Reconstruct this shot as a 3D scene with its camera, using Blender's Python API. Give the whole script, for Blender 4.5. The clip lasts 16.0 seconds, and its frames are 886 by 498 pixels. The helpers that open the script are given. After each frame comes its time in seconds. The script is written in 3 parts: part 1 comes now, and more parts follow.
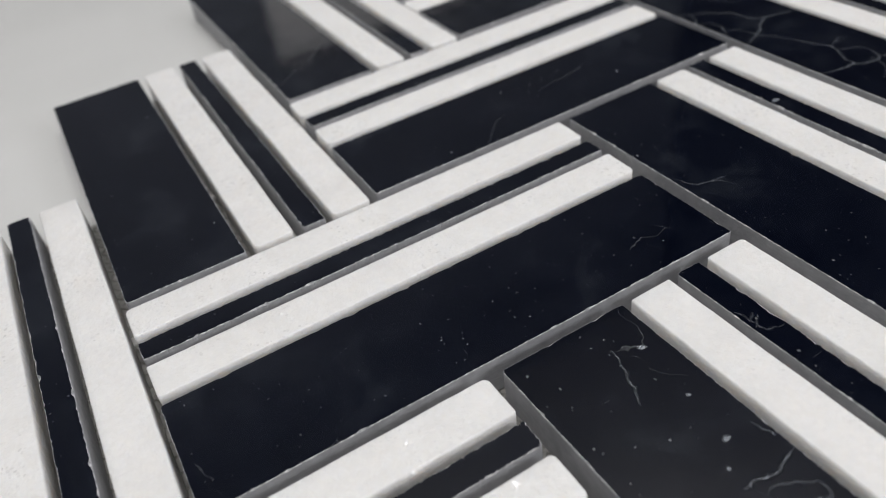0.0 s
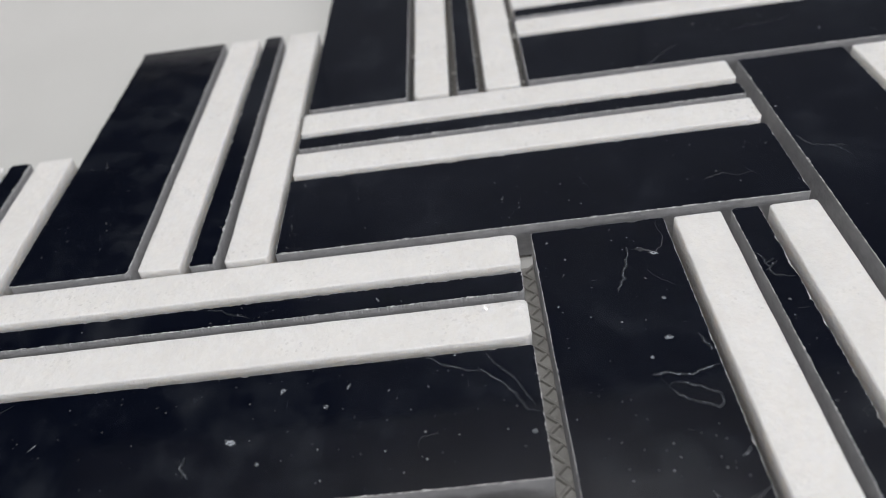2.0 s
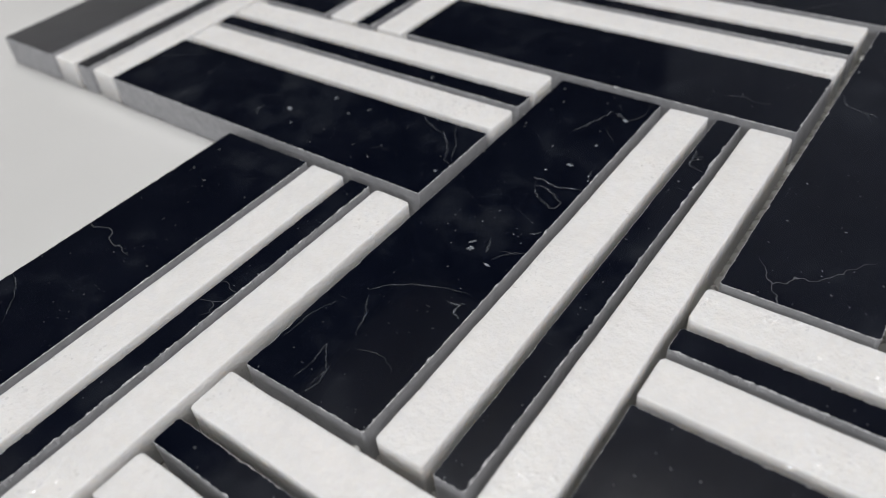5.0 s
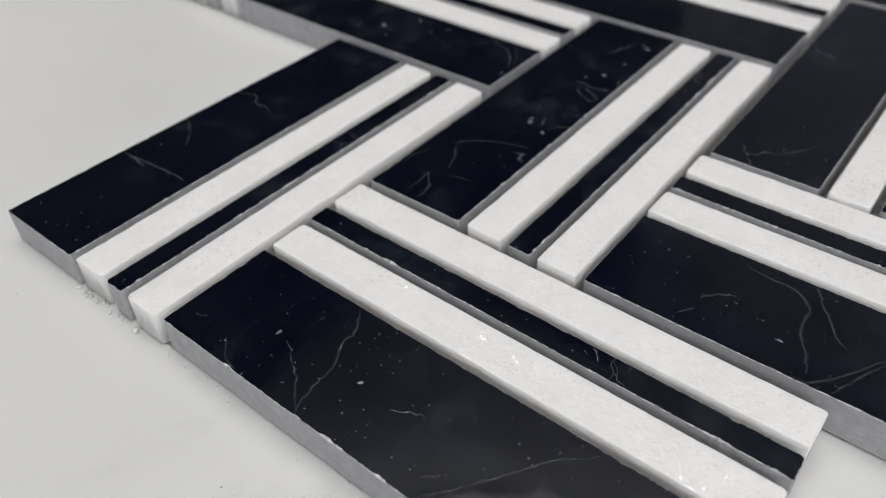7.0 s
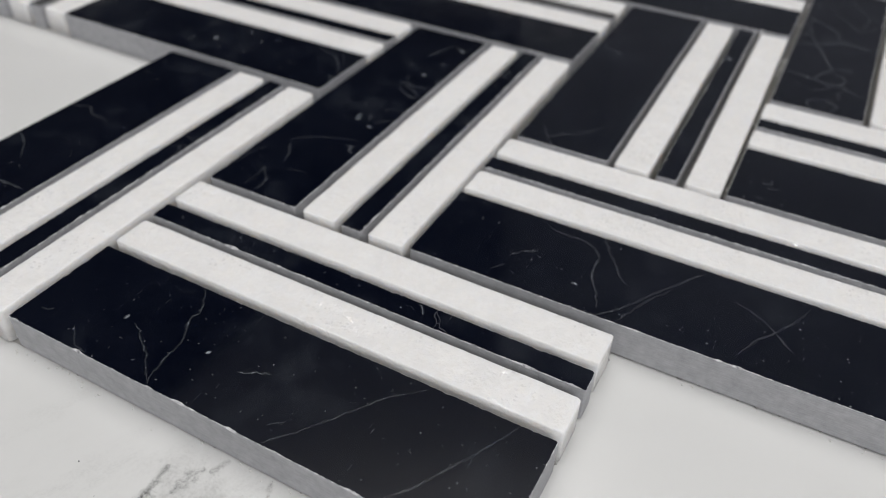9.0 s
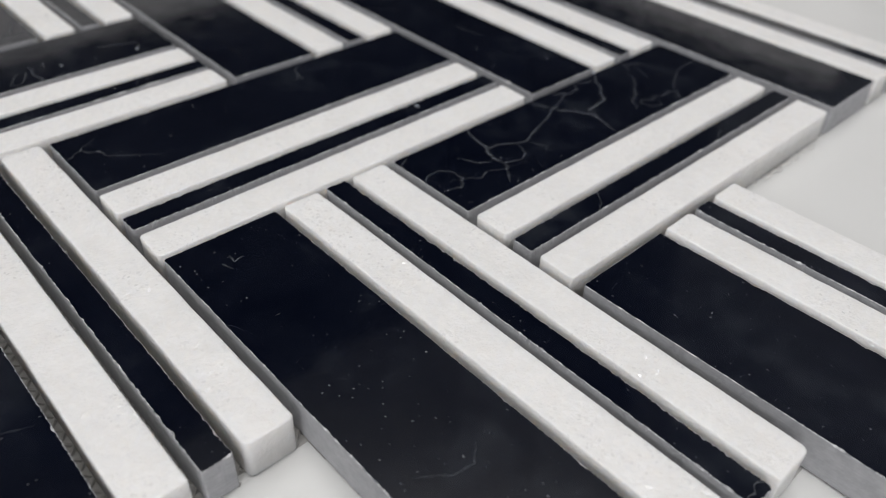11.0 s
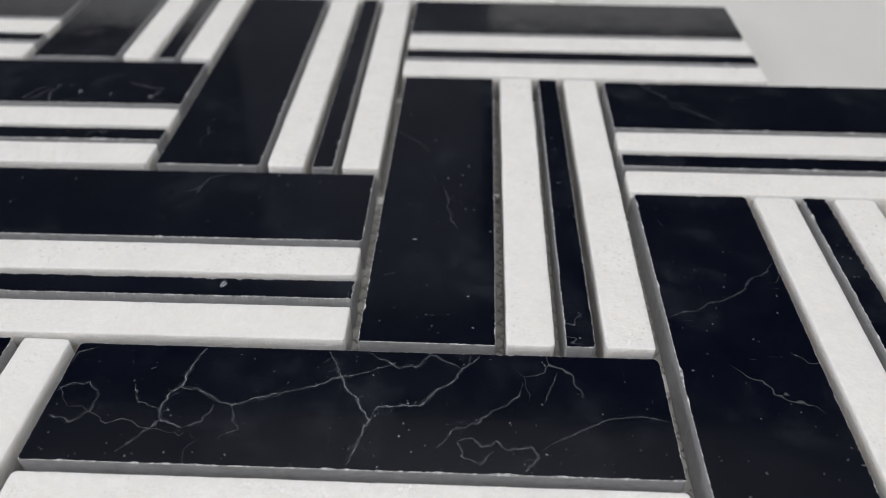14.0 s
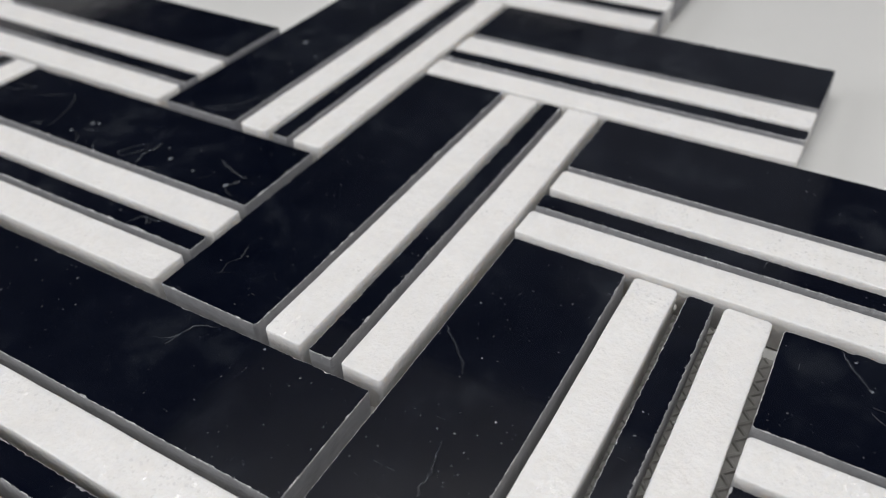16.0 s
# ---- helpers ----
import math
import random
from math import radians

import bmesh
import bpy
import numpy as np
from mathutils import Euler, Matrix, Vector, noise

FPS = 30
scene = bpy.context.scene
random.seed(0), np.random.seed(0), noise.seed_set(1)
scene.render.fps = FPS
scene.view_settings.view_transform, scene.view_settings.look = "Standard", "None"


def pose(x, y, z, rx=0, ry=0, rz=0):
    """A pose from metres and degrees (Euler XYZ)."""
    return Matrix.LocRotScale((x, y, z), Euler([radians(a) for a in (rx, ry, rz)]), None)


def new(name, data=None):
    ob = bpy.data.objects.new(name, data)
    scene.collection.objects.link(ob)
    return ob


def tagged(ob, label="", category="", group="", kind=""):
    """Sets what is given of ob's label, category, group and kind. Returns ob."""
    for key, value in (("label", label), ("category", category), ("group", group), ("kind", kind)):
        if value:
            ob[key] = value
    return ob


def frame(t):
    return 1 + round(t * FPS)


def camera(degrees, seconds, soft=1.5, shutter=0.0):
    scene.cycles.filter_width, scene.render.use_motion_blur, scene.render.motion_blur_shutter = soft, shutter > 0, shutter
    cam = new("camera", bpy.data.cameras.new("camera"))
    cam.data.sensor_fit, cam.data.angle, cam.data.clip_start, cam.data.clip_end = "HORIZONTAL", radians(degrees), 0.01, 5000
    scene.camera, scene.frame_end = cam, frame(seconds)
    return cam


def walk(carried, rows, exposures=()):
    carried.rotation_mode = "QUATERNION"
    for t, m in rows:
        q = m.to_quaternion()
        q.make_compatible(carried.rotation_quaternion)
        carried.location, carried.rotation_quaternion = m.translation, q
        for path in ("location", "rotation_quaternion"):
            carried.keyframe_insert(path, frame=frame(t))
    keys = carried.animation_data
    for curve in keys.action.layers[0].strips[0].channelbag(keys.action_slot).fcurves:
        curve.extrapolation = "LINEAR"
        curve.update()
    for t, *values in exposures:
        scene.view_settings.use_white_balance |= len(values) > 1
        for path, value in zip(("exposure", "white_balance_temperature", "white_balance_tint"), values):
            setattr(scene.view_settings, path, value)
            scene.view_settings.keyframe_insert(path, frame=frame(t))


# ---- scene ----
cam = camera(59.51, 16.0, soft=0.45)
cam.data.dof.use_dof = True
cam.data.dof.focus_distance = 0.133
cam.data.dof.aperture_fstop = 17.0
walk(cam, [
    (0.0, pose(-0.0410, 0.0308, 0.1012, 50.69, 7.38, -30.39)),
    (0.5, pose(-0.0351, 0.0239, 0.0993, 50.10, 7.36, -23.48)),
    (1.0, pose(-0.0269, 0.0136, 0.0973, 49.59, 7.31, -16.30)),
    (1.5, pose(-0.0193, 0.0034, 0.0980, 49.63, 7.37, -8.78)),
    (2.0, pose(-0.0093, -0.0079, 0.1005, 49.65, 7.44, -1.77)),
    (2.5, pose(0.0014, -0.0163, 0.1007, 49.51, 7.17, 5.26)),
    (3.0, pose(0.0148, -0.0223, 0.1001, 49.59, 7.00, 12.54)),
    (3.5, pose(0.0298, -0.0272, 0.0993, 49.57, 6.78, 19.57)),
    (4.0, pose(0.0462, -0.0302, 0.0977, 49.34, 6.54, 26.55)),
    (4.2, pose(0.0537, -0.0315, 0.0974, 49.33, 6.92, 29.01)),
    (6.3, pose(0.0973, -0.0705, 0.1040, 48.97, 3.00, 41.57)),
    (6.5, pose(0.0984, -0.0782, 0.1049, 48.91, 2.37, 40.78)),
    (7.0, pose(0.1003, -0.0951, 0.1084, 49.13, 1.41, 38.54)),
    (7.5, pose(0.1031, -0.1128, 0.1106, 49.08, 0.17, 35.01)),
    (8.0, pose(0.1028, -0.1304, 0.1161, 49.26, -0.80, 32.22)),
    (8.5, pose(0.1070, -0.1271, 0.1162, 50.25, -1.43, 29.85)),
    (9.0, pose(0.1164, -0.1070, 0.1117, 50.81, -1.52, 28.07)),
    (9.5, pose(0.1512, -0.0752, 0.1059, 50.90, -1.94, 31.55)),
    (10.0, pose(0.1827, -0.0443, 0.1041, 50.75, -2.37, 35.51)),
    (10.2, pose(0.1958, -0.0316, 0.1035, 50.90, -2.34, 37.64)),
    (12.3, pose(0.2307, 0.0938, 0.0996, 51.24, -1.62, 66.85)),
    (12.5, pose(0.2293, 0.1044, 0.1006, 51.15, -1.69, 69.97)),
    (13.0, pose(0.2247, 0.1321, 0.1029, 51.26, -1.23, 77.48)),
    (13.5, pose(0.2158, 0.1565, 0.1061, 51.15, -0.62, 84.69)),
    (14.0, pose(0.2008, 0.1795, 0.1075, 50.67, 0.03, 92.33)),
    (14.5, pose(0.1789, 0.1995, 0.1085, 50.01, 0.47, 100.08)),
    (15.0, pose(0.1566, 0.2136, 0.1085, 49.89, 0.64, 107.83)),
    (15.5, pose(0.1369, 0.2186, 0.1082, 50.36, 0.57, 115.46)),
    (16.0, pose(0.1201, 0.2136, 0.1093, 50.52, 1.46, 120.03)),
], exposures=[(0.0, 0.06), (4.0, 0.05), (6.5, 0.0), (13.0, 0.0), (14.5, 0.05), (16.0, 0.06)])

# ---------------------------------------------------------------- light
world = bpy.data.worlds.new("world")
scene.world = world
world.use_nodes = True
world.node_tree.nodes["Background"].inputs[0].default_value = (0.5, 0.5, 0.52, 1)
world.node_tree.nodes["Background"].inputs[1].default_value = 0.02

DADO = 0.84            # top of the pale lower wall
CEILING = 2.6          # above the table top
LAMP_Z = 2.11
LAMP_RADIUS = 1.15


# No such lamp is seen: disc and uplight are added for soft overhead light.
def added_overhead_light():
    data = bpy.data.lights.new("added_overhead_light", "AREA")
    data.shape = "DISK"
    data.size = 2 * LAMP_RADIUS
    data.energy = 39.5
    data.color = (1.0, 0.985, 0.975)
    ob = new("added_overhead_light", data)
    ob.matrix_world = pose(0.06, 0.1, LAMP_Z)
    # Added uplight, brightens the ceiling ring that the tiles reflect.
    up = bpy.data.lights.new("added_uplight", "AREA")
    up.shape = "DISK"
    up.size = 2 * LAMP_RADIUS
    up.energy = 65.0
    up.color = (1.0, 0.98, 0.98)
    new("added_uplight", up).matrix_world = pose(0.06, 0.1, LAMP_Z + 0.07, 180)


added_overhead_light()

ROOM_X, ROOM_Y, ROOM_HALF = 0.06, 0.1, 2.0
WINDOW_LOW, WINDOW_HIGH = 0.88, 1.75
# Opening made up for the south-east light; no window is seen there.
WINDOWS = {"south": (0.95, 1.88)}


def added_window_light(side):
    """Area light in an unseen window, added because shadows lean to the north-west."""
    lo, hi = WINDOWS[side]
    data = bpy.data.lights.new("added_window_light", "AREA")
    data.shape = "RECTANGLE"
    data.size, data.size_y = hi - lo, WINDOW_HIGH - WINDOW_LOW
    data.energy = 30.0
    data.color = (0.97, 0.965, 1.0)
    ob = new("added_window_light", data)
    z, mid = (WINDOW_LOW + WINDOW_HIGH) / 2, (lo + hi) / 2
    ob.matrix_world = pose(ROOM_X + mid, ROOM_Y - ROOM_HALF - 0.02, z, 90, 0, 0)


added_window_light("south")


# ---------------------------------------------------------------- materials
def tree(name):
    m = bpy.data.materials.new(name)
    m.use_nodes = True
    nt = m.node_tree
    return m, nt, nt.nodes["Principled BSDF"]


def node(nt, kind, **values):
    n = nt.nodes.new(kind)
    for k, v in values.items():
        if k in n.inputs:
            n.inputs[k].default_value = v
    return n


def coords(nt, random_shift=True):
    """Object coordinates, shifted by the piece's own random number."""
    tc = nt.nodes.new("ShaderNodeTexCoord")
    if not random_shift:
        return tc.outputs["Object"]
    info = nt.nodes.new("ShaderNodeObjectInfo")
    add = nt.nodes.new("ShaderNodeVectorMath")
    add.operation = "MULTIPLY_ADD"
    add.inputs[0].default_value = (1, 1, 1)
    comb = nt.nodes.new("ShaderNodeCombineXYZ")
    mul = math_node(nt, "MULTIPLY", info.outputs["Random"], 7.3)
    for i in range(3):
        nt.links.new(mul, comb.inputs[i])
    nt.links.new(comb.outputs[0], add.inputs[0])
    add.inputs[1].default_value = (1, 1, 1)
    nt.links.new(tc.outputs["Object"], add.inputs[2])
    return add.outputs[0]


def plug(nt, value, socket):
    if hasattr(value, "is_linked"):
        nt.links.new(value, socket)
    else:
        socket.default_value = value


def math_node(nt, op, a, b=0.0, c=0.0, clamp=False):
    n = nt.nodes.new("ShaderNodeMath")
    n.operation = op
    n.use_clamp = clamp
    for i, v in enumerate((a, b, c)):
        plug(nt, v, n.inputs[i])
    return n.outputs[0]


def vec_node(nt, op, a, b=(0, 0, 0), out=0):
    n = nt.nodes.new("ShaderNodeVectorMath")
    n.operation = op
    plug(nt, a, n.inputs[0])
    plug(nt, b, n.inputs[1])
    return n.outputs[out]


def noise_node(nt, vec, scale, detail=3.0, rough=0.5, distortion=0.0, colour=False):
    n = node(nt, "ShaderNodeTexNoise", Scale=scale, Detail=detail, Roughness=rough, Distortion=distortion)
    nt.links.new(vec, n.inputs["Vector"])
    return n.outputs["Color" if colour else "Fac"]


def ramp(nt, fac, *stops):
    n = nt.nodes.new("ShaderNodeValToRGB")
    e = n.color_ramp.elements
    while len(e) < len(stops):
        e.new(0.5)
    for el, (p, col) in zip(e, stops):
        el.position = p
        el.color = (*col, 1) if len(col) == 3 else col
    nt.links.new(fac, n.inputs[0])
    return n.outputs[0]


def grey(v):
    return (v, v, v)


def mix(nt, fac, a, b):
    n = nt.nodes.new("ShaderNodeMix")
    n.data_type = "RGBA"
    plug(nt, fac, n.inputs[0])
    for v, s in ((a, n.inputs[6]), (b, n.inputs[7])):
        plug(nt, (*v, 1) if isinstance(v, tuple) and len(v) == 3 else v, s)
    return n.outputs[2]


def bump(nt, height, strength, distance, bsdf, normal=None):
    n = node(nt, "ShaderNodeBump", Strength=strength, Distance=distance)
    nt.links.new(height, n.inputs["Height"])
    if normal is not None:
        nt.links.new(normal, n.inputs["Normal"])
    nt.links.new(n.outputs[0], bsdf.inputs["Normal"])
    return n.outputs[0]


def smoothstep(nt, x, lo, hi):
    n = nt.nodes.new("ShaderNodeMapRange")
    n.interpolation_type = "SMOOTHSTEP"
    nt.links.new(x, n.inputs[0])
    n.inputs[1].default_value, n.inputs[2].default_value = lo, hi
    n.inputs[3].default_value, n.inputs[4].default_value = 0.0, 1.0
    return n.outputs[0]


def black_marble():
    """Polished black marble: blue-black, clouded, with hairline calcite veins and fossil specks."""
    m, nt, b = tree("black_marble")
    v = coords(nt)
    cloud = math_node(nt, "ADD", math_node(nt, "MULTIPLY", noise_node(nt, v, 45, 3, 0.5), 0.55), math_node(nt, "MULTIPLY", noise_node(nt, v, 150, 5, 0.62), 0.45))
    base = ramp(nt, cloud, (0.38, (0.0014, 0.0023, 0.0064)), (0.53, (0.0030, 0.0042, 0.0092)), (0.60, (0.0080, 0.0100, 0.0158)), (0.70, (0.0165, 0.0190, 0.0250)))
    # hairlines: edges of large warped cells, broken up
    warp = vec_node(nt, "MULTIPLY_ADD", noise_node(nt, v, 110, 3, 0.5, colour=True), (0.014, 0.014, 0.0))
    nt.nodes[-1].inputs[2].default_value = (0, 0, 0)
    nt.links.new(v, nt.nodes[-1].inputs[2])
    vor = node(nt, "ShaderNodeTexVoronoi", Scale=34)
    vor.feature = "DISTANCE_TO_EDGE"
    nt.links.new(warp, vor.inputs["Vector"])
    line = math_node(nt, "SUBTRACT", 1.0, smoothstep(nt, vor.outputs["Distance"], 0.0005, 0.0045))
    keep = smoothstep(nt, noise_node(nt, v, 38, 2), 0.58, 0.68)
    hair = math_node(nt, "MULTIPLY", line, math_node(nt, "MULTIPLY", keep, 0.16))
    # specks: fossil grains and dust-fine pits
    jig = vec_node(nt, "MULTIPLY_ADD", noise_node(nt, v, 900, 3, 0.6, colour=True), (0.0010, 0.0010, 0.0))
    nt.links.new(v, jig.node.inputs[2])
    spot = None
    for scale, size, share, strength in ((130, 0.040, 0.46, 0.50), (330, 0.085, 0.34, 0.50), (720, 0.13, 0.34, 0.44)):
        sp = node(nt, "ShaderNodeTexVoronoi", Scale=scale)
        nt.links.new(jig, sp.inputs["Vector"])
        one = math_node(nt, "SUBTRACT", 1.0, smoothstep(nt, sp.outputs["Distance"], size * 0.35, size))
        rnd = nt.nodes.new("ShaderNodeSeparateColor")
        nt.links.new(sp.outputs["Color"], rnd.inputs[0])
        one = math_node(nt, "MULTIPLY", one, math_node(nt, "MULTIPLY", smoothstep(nt, rnd.outputs[0], share, 1.0), strength))
        one = math_node(nt, "MULTIPLY", one, ramp(nt, noise_node(nt, v, 60, 2), (0.40, grey(0.32)), (0.60, grey(1.0))))
        spot = one if spot is None else math_node(nt, "MAXIMUM", spot, one)
    # scuffs: short fine scratches
    sc = node(nt, "ShaderNodeTexNoise", Scale=1.0, Detail=2.0)
    nt.links.new(vec_node(nt, "MULTIPLY", v, (240, 2300, 1)), sc.inputs["Vector"])
    scuff = math_node(nt, "MULTIPLY", smoothstep(nt, sc.outputs["Fac"], 0.72, 0.78), math_node(nt, "MULTIPLY", smoothstep(nt, noise_node(nt, v, 90, 1), 0.52, 0.66), 0.10))
    total = math_node(nt, "ADD", hair, math_node(nt, "ADD", spot, scuff))
    col = mix(nt, math_node(nt, "MINIMUM", total, 0.8), base, (0.45, 0.465, 0.485))
    nt.links.new(col, b.inputs["Base Color"])
    rough = ramp(nt, noise_node(nt, v, 160, 3), (0.3, grey(0.045)), (0.7, grey(0.11)))
    nt.links.new(rough, b.inputs["Roughness"])
    b.inputs["IOR"].default_value = 1.52
    bump(nt, noise_node(nt, v, 55, 2), 0.05, 0.001, b)
    return m


def vein_filling(name, colour, roughness, grain_scale):
    """The mineral that fills a crack in polished stone; thin and broken where the vein's own amount is low."""
    m, nt, b = tree(name)
    v = coords(nt)
    amount = nt.nodes.new("ShaderNodeAttribute")
    amount.attribute_name = "amount"
    grain = ramp(nt, noise_node(nt, v, grain_scale, 3, 0.65), (0.34, grey(0.25)), (0.62, grey(1.0)))
    fade = ramp(nt, noise_node(nt, v, 420, 3, 0.6), (0.32, grey(0.30)), (0.60, grey(1.0)))
    cover = math_node(nt, "MULTIPLY", amount.outputs["Fac"], math_node(nt, "MULTIPLY", grain, fade), clamp=True)
    b.inputs["Base Color"].default_value = (*colour, 1)
    b.inputs["Roughness"].default_value = roughness
    clear = nt.nodes.new("ShaderNodeBsdfTransparent")
    both = nt.nodes.new("ShaderNodeMixShader")
    nt.links.new(cover, both.inputs[0])
    nt.links.new(clear.outputs[0], both.inputs[1])
    nt.links.new(b.outputs[0], both.inputs[2])
    nt.links.new(both.outputs[0], nt.nodes["Material Output"].inputs["Surface"])
    return m


def sawn_stone():
    m, nt, b = tree("sawn_black_stone")
    v = coords(nt)
    n1 = noise_node(nt, v, 420, 4, 0.65)
    st = node(nt, "ShaderNodeTexNoise", Scale=1.0, Detail=3.0)
    nt.links.new(vec_node(nt, "MULTIPLY", v, (500, 500, 5200)), st.inputs["Vector"])
    f = math_node(nt, "ADD", math_node(nt, "MULTIPLY", n1, 0.6), math_node(nt, "MULTIPLY", st.outputs["Fac"], 0.4))
    tone = ramp(nt, f, (0.3, (0.30, 0.304, 0.316)), (0.7, (0.46, 0.464, 0.478)))
    band = node(nt, "ShaderNodeTexVoronoi", Scale=70)
    band.feature = "DISTANCE_TO_EDGE"
    shift = vec_node(nt, "MULTIPLY_ADD", noise_node(nt, v, 200, 4, 0.6, colour=True), (0.010, 0.010, 0.010))
    nt.links.new(v, shift.node.inputs[2])
    nt.links.new(shift, band.inputs["Vector"])
    seam = math_node(nt, "MULTIPLY", math_node(nt, "SUBTRACT", 1.0, smoothstep(nt, band.outputs["Distance"], 0.0, 0.03)), smoothstep(nt, noise_node(nt, v, 45, 2), 0.52, 0.64))
    nt.links.new(mix(nt, math_node(nt, "MULTIPLY", seam, 0.22), tone, (0.12, 0.121, 0.125)), b.inputs["Base Color"])
    b.inputs["Roughness"].default_value = 0.72
    bump(nt, f, 0.35, 0.0004, b)
    return m


def chipped_stone():
    m, nt, b = tree("chipped_black_edge")
    v = coords(nt)
    nt.links.new(ramp(nt, noise_node(nt, v, 900, 3), (0.35, (0.17, 0.172, 0.18)), (0.65, (0.58, 0.58, 0.585))), b.inputs["Base Color"])
    b.inputs["Roughness"].default_value = 0.6
    return m


def white_marble():
    """Crystalline white marble: soft grains, some facets tilted so that they glint and painted lighter too."""
    m, nt, b = tree("white_crystal_marble")
    v = coords(nt)
    cell = node(nt, "ShaderNodeTexVoronoi", Scale=1150)
    nt.links.new(v, cell.inputs["Vector"])
    sep = nt.nodes.new("ShaderNodeSeparateColor")
    nt.links.new(cell.outputs["Color"], sep.inputs[0])
    cloud = noise_node(nt, v, 130, 4, 0.55)
    f = math_node(nt, "ADD", math_node(nt, "MULTIPLY", sep.outputs[0], 0.22), math_node(nt, "MULTIPLY", cloud, 0.85))
    tone = ramp(nt, f, (0.28, (0.735, 0.726, 0.714)), (0.50, (0.762, 0.754, 0.743)), (0.80, (0.80, 0.793, 0.783)))
    b.inputs["Roughness"].default_value = 0.27
    b.inputs["Specular IOR Level"].default_value = 0.4
    b.inputs["Subsurface Weight"].default_value = 0.75
    b.inputs["Subsurface Radius"].default_value = (1.0, 0.95, 0.88)
    b.inputs["Subsurface Scale"].default_value = 0.0034
    geo = nt.nodes.new("ShaderNodeNewGeometry")
    tiny = node(nt, "ShaderNodeTexVoronoi", Scale=2200)
    nt.links.new(v, tiny.inputs["Vector"])
    chance = nt.nodes.new("ShaderNodeSeparateColor")
    nt.links.new(tiny.outputs["Color"], chance.inputs[0])
    rnd = vec_node(nt, "SUBTRACT", tiny.outputs["Color"], (0.5, 0.5, 0.5))
    sc = nt.nodes.new("ShaderNodeVectorMath")
    sc.operation = "SCALE"
    nt.links.new(rnd, sc.inputs[0])
    sc.inputs[3].default_value = 0.9
    nrm = vec_node(nt, "NORMALIZE", vec_node(nt, "ADD", geo.outputs["Normal"], sc.outputs[0]))
    # single facets glint by a tilted coat; part of the glint is painted as lighter colour
    glint_facet = math_node(nt, "MULTIPLY", smoothstep(nt, chance.outputs[2], 0.90, 0.95), smoothstep(nt, noise_node(nt, v, 75, 2), 0.48, 0.60))
    nt.links.new(glint_facet, b.inputs["Coat Weight"])
    nt.links.new(mix(nt, glint_facet, tone, (0.84, 0.83, 0.82)), b.inputs["Base Color"])
    b.inputs["Coat Roughness"].default_value = 0.17
    b.inputs["Coat IOR"].default_value = 2.3
    nt.links.new(nrm, b.inputs["Coat Normal"])
    fine = math_node(nt, "ADD", math_node(nt, "MULTIPLY", noise_node(nt, v, 1500, 3, 0.6), 0.5), math_node(nt, "MULTIPLY", sep.outputs[1], 0.3))
    swells = math_node(nt, "ADD", fine, math_node(nt, "MULTIPLY", noise_node(nt, v, 420, 3, 0.55), 1.2))
    bump(nt, swells, 0.50, 0.0005, b)
    return m


def plain(name, low, high, scale, rough, bump_amount=0.0, spread=3):
    m, nt, b = tree(name)
    v = coords(nt, False)
    f = noise_node(nt, v, scale, spread, 0.6)
    nt.links.new(ramp(nt, f, (0.3, low), (0.7, high)), b.inputs["Base Color"])
    b.inputs["Roughness"].default_value = rough
    if bump_amount:
        bump(nt, f, bump_amount, 0.001, b)
    return m


def table_marble():
    """White slab with a faint grey vein cluster and hardly any elsewhere."""
    m, nt, b = tree("white_table_marble")
    v = coords(nt, False)
    broad = noise_node(nt, v, 9, 3)
    base = ramp(nt, broad, (0.3, (0.61, 0.612, 0.60)), (0.7, (0.67, 0.67, 0.66)))
    turn = nt.nodes.new("ShaderNodeVectorRotate")
    turn.rotation_type = "Z_AXIS"
    nt.links.new(v, turn.inputs["Vector"])
    turn.inputs["Angle"].default_value = radians(24)
    streak = vec_node(nt, "MULTIPLY", turn.outputs[0], (1.0, 0.36, 0.0))
    warp = vec_node(nt, "MULTIPLY_ADD", noise_node(nt, streak, 60, 6, 0.65, colour=True), (0.030, 0.030, 0.0))
    nt.links.new(streak, warp.node.inputs[2])
    vor = node(nt, "ShaderNodeTexVoronoi", Scale=40)
    vor.feature = "DISTANCE_TO_EDGE"
    nt.links.new(warp, vor.inputs["Vector"])
    line = math_node(nt, "SUBTRACT", 1.0, smoothstep(nt, vor.outputs["Distance"], 0.0, 0.22))
    rel = vec_node(nt, "LENGTH", vec_node(nt, "MULTIPLY", vec_node(nt, "SUBTRACT", v, (-0.016, -0.172, 0)), (1, 1, 0)), out=1)
    near = math_node(nt, "SUBTRACT", 1.0, smoothstep(nt, rel, 0.012, 0.050))
    patch = smoothstep(nt, noise_node(nt, streak, 95, 5, 0.7), 0.40, 0.70)
    cloud = math_node(nt, "ADD", math_node(nt, "MULTIPLY", line, 0.75), math_node(nt, "MULTIPLY", patch, 0.45))
    stipple = ramp(nt, noise_node(nt, v, 1700, 2, 0.7), (0.38, grey(0.30)), (0.62, grey(1.0)))
    amount = math_node(nt, "MULTIPLY", math_node(nt, "MULTIPLY", cloud, math_node(nt, "MULTIPLY", patch, near)), math_node(nt, "MULTIPLY", stipple, 0.22))
    nt.links.new(mix(nt, amount, base, (0.19, 0.192, 0.185)), b.inputs["Base Color"])
    b.inputs["Roughness"].default_value = 0.20
    bump(nt, noise_node(nt, v, 260, 3), 0.02, 0.0006, b)
    return m


